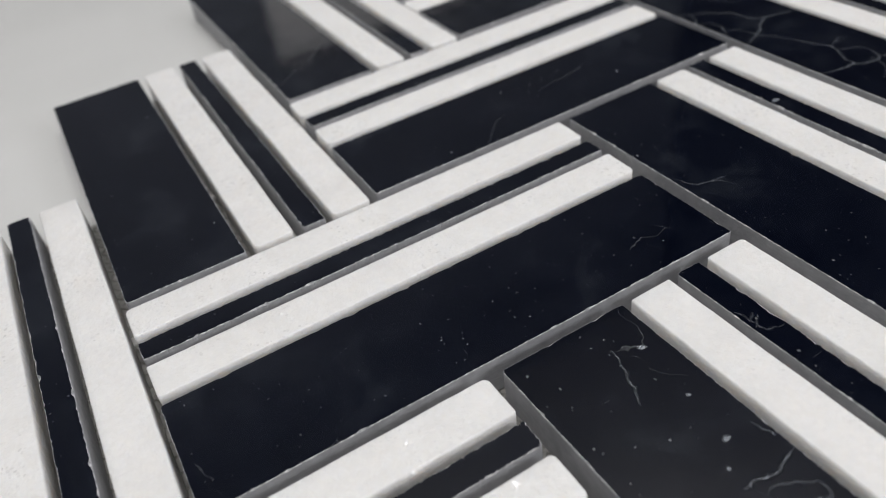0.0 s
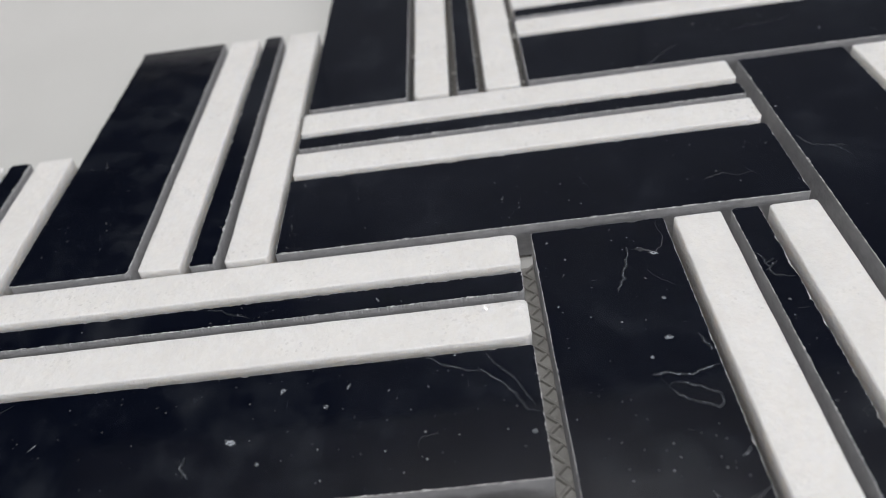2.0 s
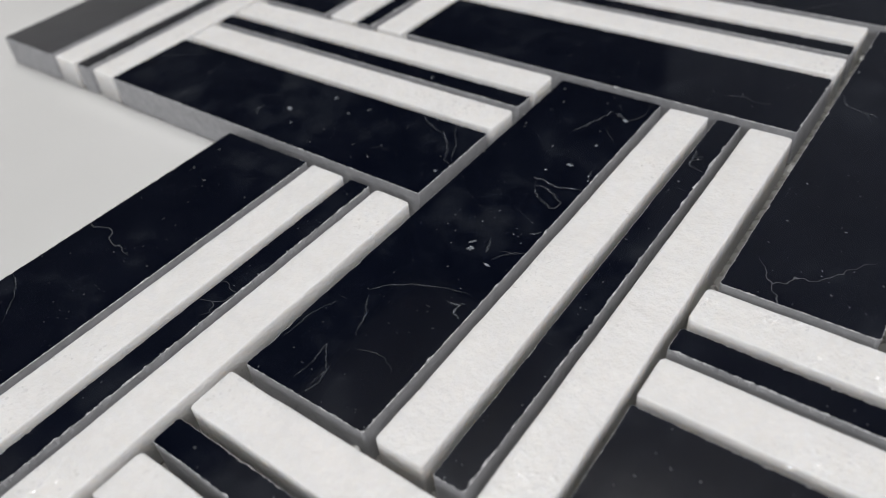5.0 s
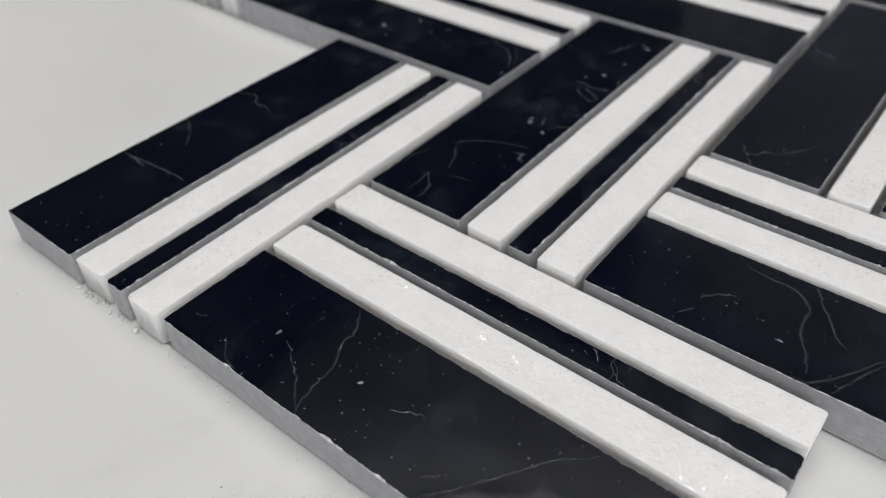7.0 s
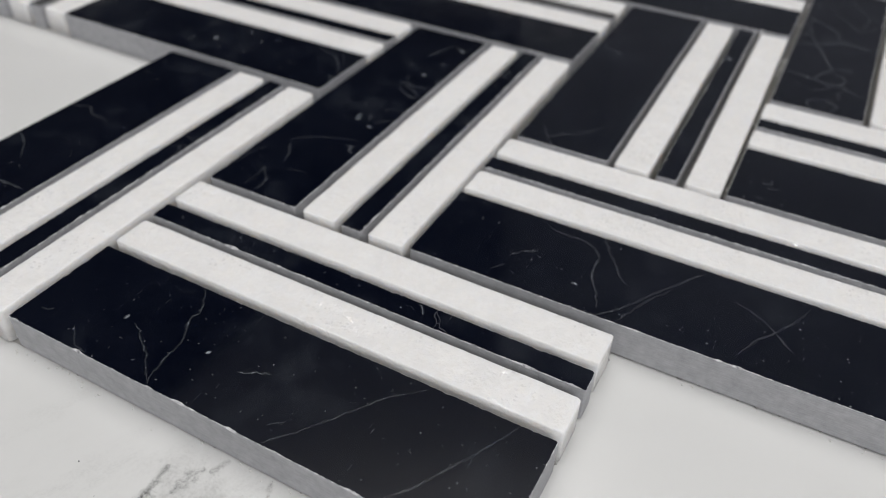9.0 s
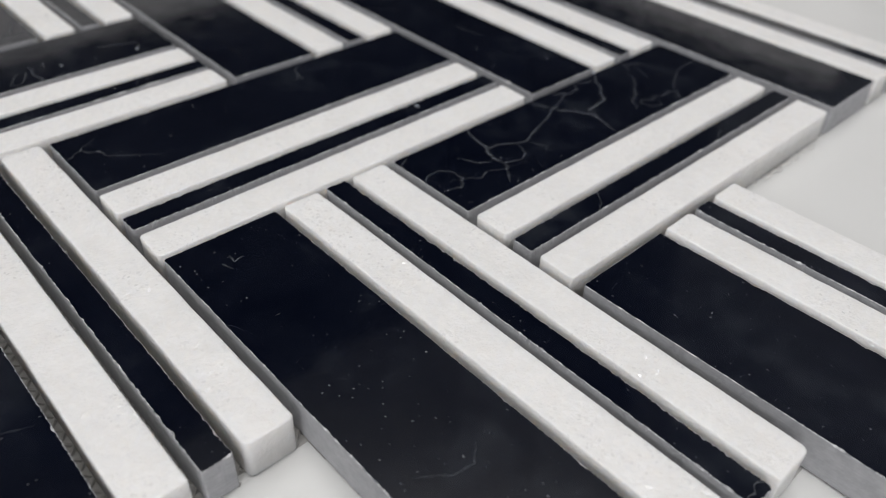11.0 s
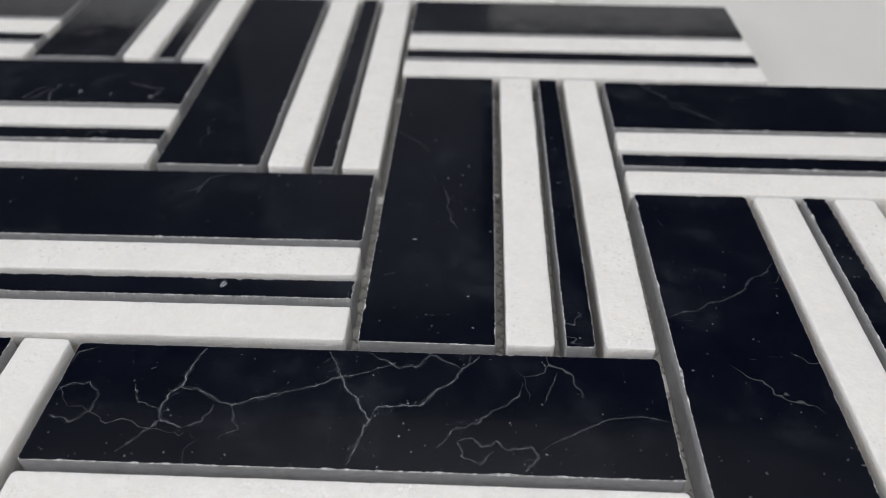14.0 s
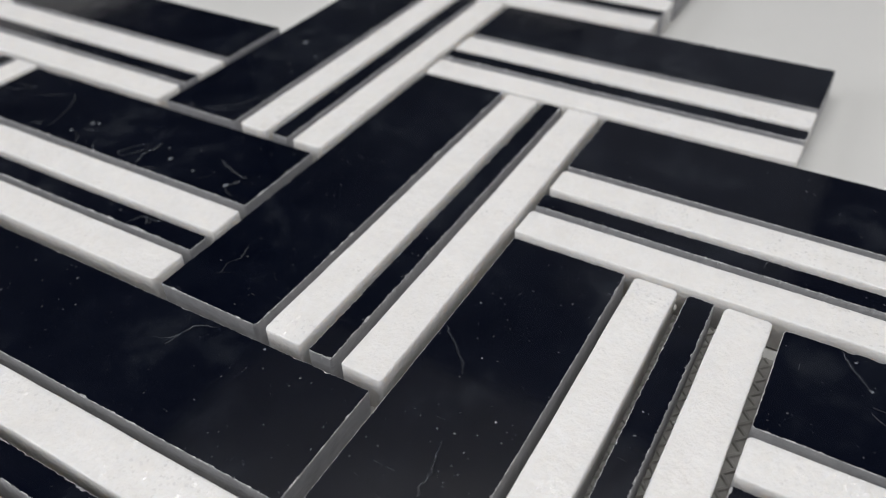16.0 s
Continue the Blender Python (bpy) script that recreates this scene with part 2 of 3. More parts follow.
BLACK = black_marble()
CALCITE = vein_filling("calcite_vein", (0.43, 0.465, 0.51), 0.12, 2600)
GREY_VEIN = vein_filling("grey_table_vein", (0.15, 0.153, 0.15), 0.34, 1900)
SAWN = sawn_stone()
CHIP = chipped_stone()
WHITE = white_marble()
TABLE = table_marble()
# Unseen walls, toned for what polished tiles reflect: pale low, dark above.
WALL_PALE = plain("pale_wall_paint", (0.74, 0.735, 0.73), (0.80, 0.79, 0.78), 3, 0.8)
WALL_DARK = plain("dark_unseen_paint", (0.011, 0.013, 0.020), (0.016, 0.018, 0.026), 3, 0.85)
WALL_GREY = plain("added_panel_paint", (0.050, 0.056, 0.066), (0.062, 0.068, 0.080), 3, 0.8)
REFLECTED_GREY = plain("reflected_grey_paint", (0.10, 0.108, 0.125), (0.12, 0.128, 0.145), 3, 0.6)
CEIL_WHITE = plain("ceiling_paint", (0.74, 0.74, 0.74), (0.80, 0.80, 0.79), 2, 0.9)
FLOOR = plain("dark_floor", (0.05, 0.045, 0.04), (0.09, 0.08, 0.07), 5, 0.6)
FIBRE = plain("glass_fibre_mesh", (0.25, 0.245, 0.232), (0.33, 0.322, 0.305), 500, 0.55, 0.2)
GLUE = plain("clear_set_glue", (0.62, 0.615, 0.59), (0.76, 0.755, 0.735), 600, 0.25, 0.2)
# Grey of the film that puts shade onto the joints' pale floor.
JOINT_SHADE = plain("joint_shade_grey", (0.28, 0.274, 0.262), (0.36, 0.354, 0.338), 400, 0.45, 0.2)
LAMP_RIM = plain("lamp_rim", (0.5, 0.5, 0.5), (0.55, 0.55, 0.55), 4, 0.5)


# ---------------------------------------------------------------- mesh helpers
def part(name, bm, materials, parent=None, label="", matrix=None):
    me = bpy.data.meshes.new(name)
    bm.to_mesh(me)
    bm.free()
    for mt in (materials if isinstance(materials, (list, tuple)) else [materials]):
        me.materials.append(mt)
    ob = new(name, me)
    if parent is not None:
        ob.parent = parent
    if matrix is not None:
        ob.matrix_basis = matrix
    if label:
        ob["label"] = label
    return ob


def box(bm, x0, x1, y0, y1, z0, z1):
    vs = [bm.verts.new(c) for c in ((x0, y0, z0), (x1, y0, z0), (x1, y1, z0), (x0, y1, z0), (x0, y0, z1), (x1, y0, z1), (x1, y1, z1), (x0, y1, z1))]
    for f in ((3, 2, 1, 0), (4, 5, 6, 7), (0, 1, 5, 4), (1, 2, 6, 5), (2, 3, 7, 6), (3, 0, 4, 7)):
        bm.faces.new([vs[i] for i in f])


# ---------------------------------------------------------------- the room, unseen and made up
# Stretches with an added, unseen panel that brightens the black tiles' reflections.
REFLECTION_STRETCH = {"north": (-0.8, 1.95), "west": (-1.95, 0.05)}


def room():
    cx, cy, half, base = ROOM_X, ROOM_Y, ROOM_HALF, -0.85
    bm = bmesh.new()
    box(bm, cx - half, cx + half, cy - half, cy + half, base - 0.1, base)
    tagged(part("floor", bm, FLOOR), "dark matt floor under the table", "floor", kind="structure")
    bm = bmesh.new()
    box(bm, cx - half, cx + half, cy - half, cy + half, CEILING, CEILING + 0.1)
    tagged(part("ceiling", bm, CEIL_WHITE), "unseen white ceiling added as a pale reflection overhead", "ceiling", kind="structure")
    t = 0.12
    sides = {"north": (-half - t, half + t, half, half + t), "south": (-half - t, half + t, -half - t, -half),
             "east": (half, half + t, -half, half), "west": (-half - t, -half, -half, half)}
    for side, (x0, x1, y0, y1) in sides.items():
        along_x = side in ("north", "south")
        cuts = [((x0, x1) if along_x else (y0, y1), base, CEILING)]
        if side in WINDOWS:
            lo, hi = WINDOWS[side]
            first, last = (x0, x1) if along_x else (y0, y1)
            cuts = [((first, lo), base, CEILING), ((hi, last), base, CEILING), ((lo, hi), base, WINDOW_LOW), ((lo, hi), WINDOW_HIGH, CEILING)]
        low, high = bmesh.new(), bmesh.new()
        if side in REFLECTION_STRETCH:
            g0, g1 = REFLECTION_STRETCH[side]
            bm_grey = bmesh.new()
            if along_x:
                box(bm_grey, cx + g0, cx + g1, cy + y0 - 0.012, cy + y0 - 0.002, DADO + 0.03, CEILING - 0.02)
            else:
                box(bm_grey, cx + x1 + 0.002, cx + x1 + 0.012, cy + g0, cy + g1, DADO + 0.03, CEILING - 0.02)
        for (s0, s1), z0, z1 in cuts:
            for bm, a, b in ((low, z0, min(z1, DADO)), (high, max(z0, DADO), z1)):
                if b - a > 0.001:
                    if along_x:
                        box(bm, cx + s0, cx + s1, cy + y0, cy + y1, a, b)
                    else:
                        box(bm, cx + x0, cx + x1, cy + s0, cy + s1, a, b)
        # Pale and dark bands shape the reflections; neither wall part is seen.
        w = tagged(part("wall_" + side, low, WALL_PALE), "unseen wall, pale low down to lighten reflections in the tiles", "wall", kind="structure")
        part("upper_panelling", high, WALL_DARK, w, "unseen dark upper wall added to darken reflections in the tiles")
        if side in REFLECTION_STRETCH:
            part("wall_panel", bm_grey, WALL_GREY if side == "west" else REFLECTED_GREY, w, "unseen blue-grey panel added to lift reflections in the tiles")
        # Frame of the added, unseen window.
        if side in WINDOWS:
            lo, hi = WINDOWS[side]
            bm = bmesh.new()
            for s0, s1, z0, z1 in ((lo, hi, WINDOW_LOW, WINDOW_LOW + 0.05), (lo, hi, WINDOW_HIGH - 0.05, WINDOW_HIGH), (lo, lo + 0.05, WINDOW_LOW + 0.05, WINDOW_HIGH - 0.05),
                                   (hi - 0.05, hi, WINDOW_LOW + 0.05, WINDOW_HIGH - 0.05)):
                if along_x:
                    box(bm, cx + s0, cx + s1, cy + y0 + 0.01, cy + y0 + 0.06, z0, z1)
                else:
                    box(bm, cx + x1 - 0.06, cx + x1 - 0.01, cy + s0, cy + s1, z0, z1)
            tagged(part("window_1", bm, LAMP_RIM), "frame of an unseen window added for light from the south-east", "window", kind="structure")
    # Unseen boards, added so the tiles reflect grey areas with upright edges.
    for name, x0, x1, y0, y1 in (("door_1", -0.50, 0.42, half - 0.05, half - 0.004), ("door_2", -half + 0.004, -half + 0.05, -0.62, 0.12)):
        bm = bmesh.new()
        box(bm, cx + x0, cx + x1, cy + y0, cy + y1, base, base + 2.75)
        bmesh.ops.bevel(bm, geom=bm.edges[:], offset=0.006, segments=1, affect="EDGES")
        tagged(part(name, bm, REFLECTED_GREY), "unseen grey board added to give reflections upright edges", "door", kind="structure")
    # Body of the unseen lamp, added around the overhead light.
    lamp = bpy.data.objects.new("added_overhead_lamp", None)
    scene.collection.objects.link(lamp)
    lamp.location = (cx, cy, LAMP_Z + 0.09)
    tagged(lamp, "unseen round lamp added over the table as soft light", "ceiling lamp")
    bm = bmesh.new()
    n = 64
    rings = []
    for r, z in ((LAMP_RADIUS, 0.0), (LAMP_RADIUS + 0.04, 0.0), (LAMP_RADIUS + 0.04, -0.12), (LAMP_RADIUS, -0.12)):
        rings.append([bm.verts.new((r * math.cos(2 * math.pi * i / n), r * math.sin(2 * math.pi * i / n), z)) for i in range(n)])
    for k in range(4):
        a, c = rings[k], rings[(k + 1) % 4]
        for i in range(n):
            bm.faces.new((a[i], a[(i + 1) % n], c[(i + 1) % n], c[i]))
    part("rim", bm, LAMP_RIM, lamp)
    # Disc added to stop the uplit ceiling shining down through the lamp.
    bm = bmesh.new()
    disc = [[bm.verts.new((LAMP_RADIUS * math.cos(2 * math.pi * i / n), LAMP_RADIUS * math.sin(2 * math.pi * i / n), z)) for i in range(n)] for z in (-0.05, -0.03)]
    bm.faces.new(disc[0][::-1])
    bm.faces.new(disc[1])
    for i in range(n):
        bm.faces.new((disc[0][i], disc[0][(i + 1) % n], disc[1][(i + 1) % n], disc[1][i]))
    part("housing", bm, LAMP_RIM, lamp)
    for i in range(3):
        a = 2 * math.pi * i / 3
        bm = bmesh.new()
        x, y = 0.8 * math.cos(a), 0.8 * math.sin(a)
        box(bm, x - 0.004, x + 0.004, y - 0.004, y + 0.004, -0.03, CEILING - LAMP_Z - 0.09)
        part("suspension_rod", bm, LAMP_RIM, lamp)


room()


def table():
    top = bpy.data.objects.new("table", None)
    scene.collection.objects.link(top)
    top.location = (0.06, 0.1, -0.85)
    tagged(top, "white marble table top with faint grey veins", "table")
    bm = bmesh.new()
    box(bm, -0.8, 0.8, -0.7, 0.7, 0.82, 0.85)
    bmesh.ops.bevel(bm, geom=bm.edges[:], offset=0.004, segments=2, affect="EDGES")
    slab = part("tabletop", bm, TABLE, top)
    for x in (-0.7, 0.7):
        for y in (-0.6, 0.6):
            bm = bmesh.new()
            box(bm, x - 0.03, x + 0.03, y - 0.03, y + 0.03, 0, 0.82)
            part("leg", bm, WALL_DARK, top)


table()

# ---------------------------------------------------------------- the mosaic sheet
UNIT = 0.05335         # pitch of the weave
LENGTH = 1.8941 * UNIT      # of every strip
BREADTH = 0.9797 * UNIT     # of a block of four strips
TOP = 0.0082
NET = 0.0005
HEIGHT = TOP - NET
WIDE, PALE, THIN = 0.0244, 0.0086, 0.0051
GAP = (BREADTH - WIDE - 2 * PALE - THIN) / 3

# blocks of the basket weave: lying along x (H) or y (V), cell, shift in units, turn in degrees
BLOCKS = [
    ("H", -2, 1, -0.026, -0.043, 0.01),
    ("H", -1, 2, 0.005, -0.020, -0.12),
    ("H", 0, -1, -0.094, 0.013, -0.31),
    ("H", 0, 3, 0.039, 0.003, -0.27),
    ("H", 1, 0, -0.066, 0.045, 0.08),
    ("H", 1, 4, 0.051, 0.039, 0.09),
    ("H", 2, 1, -0.040, 0.063, -0.19),
    ("H", 3, 2, -0.006, 0.103, 0.50),
    ("V", -3, 1, 0.010, -0.084, 0.27),
    ("V", -2, 2, 0.043, -0.070, -0.31),
    ("V", -1, -1, -0.068, -0.033, -0.16),
    ("V", -1, 3, 0.069, -0.049, -0.43),
    ("V", 0, 0, -0.035, -0.005, 0.28),
    ("V", 0, 4, 0.102, -0.019, -0.25),
    ("V", 1, 1, -0.005, 0.014, 0.22),
    ("V", 2, 2, 0.017, 0.043, 0.07),
]


def stone(rng, width, length, height, edge, chip, corner, white, rag=0.0):
    """A sawn stone strip: bottom, sides, a bevelled and chipped arris, a flat face. Local x across, y along."""
    step = 0.0003 if not white else 0.0010
    hw, hl = width / 2, length / 2
    pts = []
    radii = [corner * rng.uniform(0.4, 1.6) for _ in range(4)]
    corners = [(hw, -hl), (hw, hl), (-hw, hl), (-hw, -hl)]
    for k in range(4):
        c, nxt, r = corners[k], corners[(k + 1) % 4], min(radii[k], width * 0.3)
        a0 = -90 + 90 * k
        ox, oy = c[0] - math.copysign(r, c[0]), c[1] - math.copysign(r, c[1])
        for i in range(5):
            a = radians(a0 + 90 * i / 4)
            pts.append((ox + r * math.cos(a), oy + r * math.sin(a), math.cos(a), math.sin(a)))
        r2 = min(radii[(k + 1) % 4], width * 0.3)
        s = Vector((nxt[0] - c[0], nxt[1] - c[1]))
        total = s.length - r - r2
        s.normalize()
        nrm = (math.cos(radians(a0 + 90)), math.sin(radians(a0 + 90)))
        count = max(2, int(total / step))
        for i in range(1, count):
            d = r + total * i / count
            pts.append((c[0] + s.x * d, c[1] + s.y * d, nrm[0], nrm[1]))
    seed = rng.uniform(0, 1000)
    bm = bmesh.new()
    wob = 0.00006 if not white else 0.00010

    def wave(x, y, f, o):
        return noise.noise(Vector((x * f + seed, y * f, o)))

    def bite(x, y):
        v = wave(x, y, 1700, 3.0) * 0.55 + wave(x, y, 3600, 9.0) * 0.45
        big = max(0.0, wave(x, y, 420, 5.0) - 0.24) * 2.4
        return chip * max(0.0, v + 0.12) + chip * 1.6 * big * (0.5 + 0.5 * abs(v))

    def torn(x, y):
        return rag * max(0.0, wave(x, y, 2000, 7.0) * 0.7 + wave(x, y, 650, 8.0) * 0.32 + 0.10) * (1.0 if x > 0 else 0.7)

    levels = [(0.0, 0.0)] + ([] if white else [(0.0, None)]) + [(0.0, 1.0)] + ([(0.30, 0.55), (0.65, 0.2), (1.0, 0.0)] if white else [(1.0, 0.0)])
    rings = []
    for li in range(len(levels)):
        ring = []
        for x, y, nx, ny in pts:
            w = wob * wave(x, y, 130, 1.0)
            cut = bite(x, y)
            worn = torn(x, y) if rag else 0.0
            inset, drop = levels[li]
            if drop is None:
                px, py, z = x + nx * (w - 0.15 * worn), y + ny * (w - 0.15 * worn), height - (0.0007 + 1.6 * worn)
            elif li == 0:
                px, py, z = x + nx * w, y + ny * w, 0.0
            else:
                e = edge + cut
                px, py = x + nx * (w - worn - e * inset), y + ny * (w - worn - e * inset)
                z = height - (edge + cut * 0.7) * drop
            ring.append(bm.verts.new((px, py, z)))
        rings.append(ring)
    n = len(pts)
    for k in range(len(rings) - 1):
        a, c = rings[k], rings[k + 1]
        for i in range(n):
            f = bm.faces.new((a[i], a[(i + 1) % n], c[(i + 1) % n], c[i]))
            f.material_index = 1 if k < (1 if white else 2) else 2
            f.smooth = white
    top = bm.faces.new(rings[-1])
    top.material_index = 0
    bm.faces.new(rings[0][::-1]).material_index = 1
    return bm


def block_pose(kind, a, b, dx, dy, turn):
    cx, cy = (a + 1, b + 0.5) if kind == "H" else (a + 0.5, b + 1)
    return pose((cx + dx) * UNIT, (cy + dy) * UNIT, 0, 0, 0, turn + (90 if kind == "H" else 0))


# calcite veins that single tiles (H, V) and thin strips (Hs, Vs) show: width and points in millimetres from the middle
VEINED = {}


def vein_lines(kind, a, b, lines):
    VEINED.setdefault((kind, a, b), []).extend(lines)


vein_lines("Vs", 1, 1, [
    (2.2, 0.3, 25.2, -2.6, 25.5),
])
vein_lines("Vs", 0, 0, [
    (0.35, -2.2, 38.0, -1.2, 34.2, -1.1, 32.5, 2.3, 31.6),
    (0.3, 0.2, 36.3, -1.9, 35.0),
    (0.3, -2.7, 33.5, 0.5, 35.6),
])
vein_lines("Hs", -2, 1, [
    (0.3, 2.8, 6.3, 1.4, 3.5, -1.3, -1.8),
    (0.7, 0.2, -24.5, -1.0, -25.1),
])
vein_lines("Hs", 0, -1, [
    (0.5, 3.1, -14.5, -0.2, -16.7),
])
vein_lines("V", 2, 2, [
    (0.62, -13.6, -27.9, -9.5, -28.9, -4.9, -29.7, -1.6, -31.1, 1.7, -31.9, 4.0, -31.1, 5.5, -27.2),
    (0.4, 4.0, -31.1, 6.9, -33.4, 10.2, -36.1),
    (0.5, -3.3, -30.5, -2.7, -27.0, -0.4, -23.3, 0.7, -20.3, -1.2, -15.3, -3.4, -9.2, -5.9, -3.9, -7.7, 1.7, -9.8, 5.5),
    (0.62, -13.1, -6.3, -8.1, -4.4, -3.7, -2.5, 0.8, 0.8, 2.7, 2.3, 5.8, 1.4, 8.5, 0.5, 11.3, -0.4),
    (0.6, 2.7, 2.3, 0.1, 3.3, -0.2, 6.3, -0.4, 9.8, -3.8, 12.6, -5.6, 15.2, -8.4, 16.7, -12.7, 19.9),
    (0.45, -12.9, 0.6, -10.2, 3.3, -8.5, 5.6, -9.0, 9.3, -12.4, 11.2, -10.1, 14.1, -8.9, 16.5),
])
vein_lines("V", 2, 2, [
    (0.35, -3.1, -37.6, 0.7, -35.8, 1.7, -32.1),
    (0.38, -1.3, -51.6, -2.6, -48.9, -3.3, -45.3, -0.9, -43.0, 2.6, -43.0, 4.9, -45.7, 3.5, -49.4),
    (0.3, -11.5, -47.0, -10.0, -50.0, -7.6, -51.2),
    (0.42, 6.3, 16.4, 5.6, 18.7, 7.2, 20.0, 6.0, 22.6, 7.7, 24.4, 6.9, 27.9, 9.0, 28.9, 11.6, 26.7),
    (0.36, 6.3, 16.4, 9.4, 17.3, 10.4, 19.9, 8.2, 21.7),
    (0.3, 7.5, 29.5, 4.0, 35.0, 1.1, 40.7, 0.5, 46.1, 1.3, 50.5),
    (0.36, -6.1, 27.0, -3.1, 26.4, 1.2, 21.0, 4.2, 15.6, 7.7, 13.0),
    (0.28, -8.3, 32.8, -1.9, 30.5),
    (0.34, 1.0, -20.4, 5.5, -18.3, 6.2, -20.1),
])
vein_lines("V", 2, 2, [
    (0.34, 0.7, -23.4, 4.2, -24.5, 5.5, -27.2),
])
vein_lines("H", -2, 1, [
    (0.45, 11.7, -33.2, 9.1, -38.1, 8.0, -42.1, 5.5, -44.7, 2.3, -46.9, -1.0, -49.9),
    (0.28, 11.4, -42.9, 6.1, -46.6, 0.4, -49.4),
    (0.26, 0.1, 50.2, 5.5, 43.6, 11.3, 35.3),
    (0.3, -10.4, 26.3, -8.3, 26.4, -7.0, 26.2),
    (0.5, -2.6, 3.1, -4.6, 3.4, -6.4, 1.8),
    (1.7, -0.3, -2.5, -1.3, -4.5),
    (1.5, 7.4, -10.1, 8.7, -10.8),
    (1.4, 3.9, -17.2, 4.3, -18.1),
    (1.3, -5.3, -7.9, -5.0, -8.6),
    (1, 6.9, -20.7, 8.4, -21.3),
    (1.5, -4.0, -48.4, -4.6, -49.2),
    (0.7, 12.8, -37.6, 13.7, -38.2),
    (0.6, 1.5, 29.1, 2.8, 28.0),
])
vein_lines("V", 0, 0, [
    (0.48, 3.9, 43.4, 3.0, 38.8, 1.7, 35.1, 0.4, 32.2),
    (0.62, 1.6, 14.3, 3.9, 14.5, 6.5, 13.7, 9.1, 14.2, 11.8, 14.9),
    (0.4, 3.3, 11.9, 4.8, 12.5, 7.8, 11.4, 10.4, 9.6, 10.1, 7.6, 9.1, 7.1, 6.6, 8.7, 4.4, 10.0, 3.3, 11.9),
    (1.5, 7.6, 41.5, 9.0, 40.6),
    (1.5, 5.1, 21.3, 6.7, 21.2),
    (1.1, 6.9, 30.3, 7.5, 29.5),
    (1.2, 2.1, 17.3, 2.8, 17.9),
    (1.9, 2.5, -10.3, 3.3, -8.9),
    (0.5, 4.6, -5.5, 5.3, -7.2, 5.9, -9.2),
    (0.28, 7.7, -10.4, 9.1, -8.1, 11.0, -6.2),
    (0.5, 9.9, -1.1, 11.5, 0.5),
    (0.4, 10.5, 21.4, 11.4, 17.7),
])
vein_lines("V", 0, 0, [
    (0.3, -6.2, -27.4, -4.0, -24.8, -0.6, -22.5, 5.4, -20.1, 9.8, -19.4),
    (0.55, 7.9, -22.6, 9.6, -22.6, 9.5, -24.3, 11.1, -25.0),
    (0.45, 6.9, -22.7, 8.7, -22.6, 10.1, -21.7),
    (1.2, 2.2, -10.3, 3.2, -9.2),
    (0.35, -5.2, -28.4, -2.6, -32.2, -1.4, -36.5),
    (0.3, -3.7, -48.5, -3.3, -44.5, -3.9, -40.4, -0.3, -44.4, -0.5, -47.7),
    (0.3, -0.4, -43.2, 0.4, -47.1, -0.4, -49.4),
    (0.24, -11.4, -43.0, -11.0, -37.1, -9.2, -32.4),
    (1, 1.6, -8.7, 2.7, -7.3),
    (0.9, 7.0, -11.7, 8.7, -12.1),
])
vein_lines("H", 0, -1, [
    (0.33, -1.8, 28.8, -4.6, 24.4, -8.9, 19.0, -12.3, 15.9),
    (0.36, -11.7, 16.3, -7.1, 17.2, -1.6, 17.7, 3.6, 20.3, 6.9, 20.5, 12.4, 23.9),
    (0.26, -11.9, -8.8, -2.8, -15.4, 7.0, -22.1, 14.4, -27.0),
    (0.3, -13.5, -30.4, -6.9, -34.2, 0.7, -38.3, 12.0, -43.7),
    (1.4, -2.0, 31.3, -0.6, 31.2),
    (1.2, -1.3, 12.4, -0.2, 11.3),
    (0.42, -1.9, 4.4, -0.6, 1.9, 0.5, -1.1),
    (0.3, -7.4, 47.1, -7.2, 45.5, -6.3, 44.7),
    (0.22, -8.5, -7.3, -6.3, -9.6),
    (0.24, -7.8, 37.9, -11.3, 33.9, -15.1, 30.8),
])
vein_lines("H", 1, 0, [
    (0.3, -17.4, 11.4, -12.5, 9.2, -7.8, 5.6, -2.2, 2.1, 2.9, -1.1, 10.8, -6.7),
    (0.24, -11.6, 5.3, -4.6, 2.3, 2.1, -1.6),
    (0.34, -9.7, 9.8, -5.4, 11.4, -1.7, 13.7, 5.1, 14.3, 7.8, 16.6, 8.8, 21.7, 9.5, 26.8),
    (0.34, 0.0, 6.7, 5.2, 10.9, 8.3, 13.3, 12.0, 15.2),
    (1.1, -5.3, 16.9, -5.3, 15.0),
    (0.34, -3.5, 31.0, -1.0, 29.3, 0.5, 26.1),
    (0.3, -8.5, -17.3, -3.3, -19.6, 2.8, -23.8, 10.4, -27.4),
    (0.22, 5.5, -14.1, 2.8, -19.7, -3.2, -26.1),
    (0.22, -9.4, 32.8, -6.6, 30.8),
])
vein_lines("V", -1, -1, [
    (0.5, -11.8, -21.7, -4.6, -21.5, 4.0, -21.0, 9.9, -20.5),
    (0.3, -14.0, -3.9, -5.2, -7.6, -1.3, -12.0),
    (0.5, -7.7, -21.6, -2.6, -22.8),
])
vein_lines("H", 1, 4, [
    (0.34, -12.4, 11.7, -6.3, 13.7, 0.8, 17.6, 6.7, 23.5, 12.1, 28.0),
])
vein_lines("H", 0, 3, [
    (0.36, -11.7, 21.7, -7.1, 17.3, -3.1, 12.8),
    (0.33, 0.6, -1.1, 2.3, -6.9, 3.0, -13.1, 4.6, -17.5),
    (0.7, -4.9, -21.4, -3.6, -21.3),
    (0.3, -9.5, -32.7, -7.3, -32.0),
    (0.6, 6.7, -38.3, 7.5, -37.9),
])
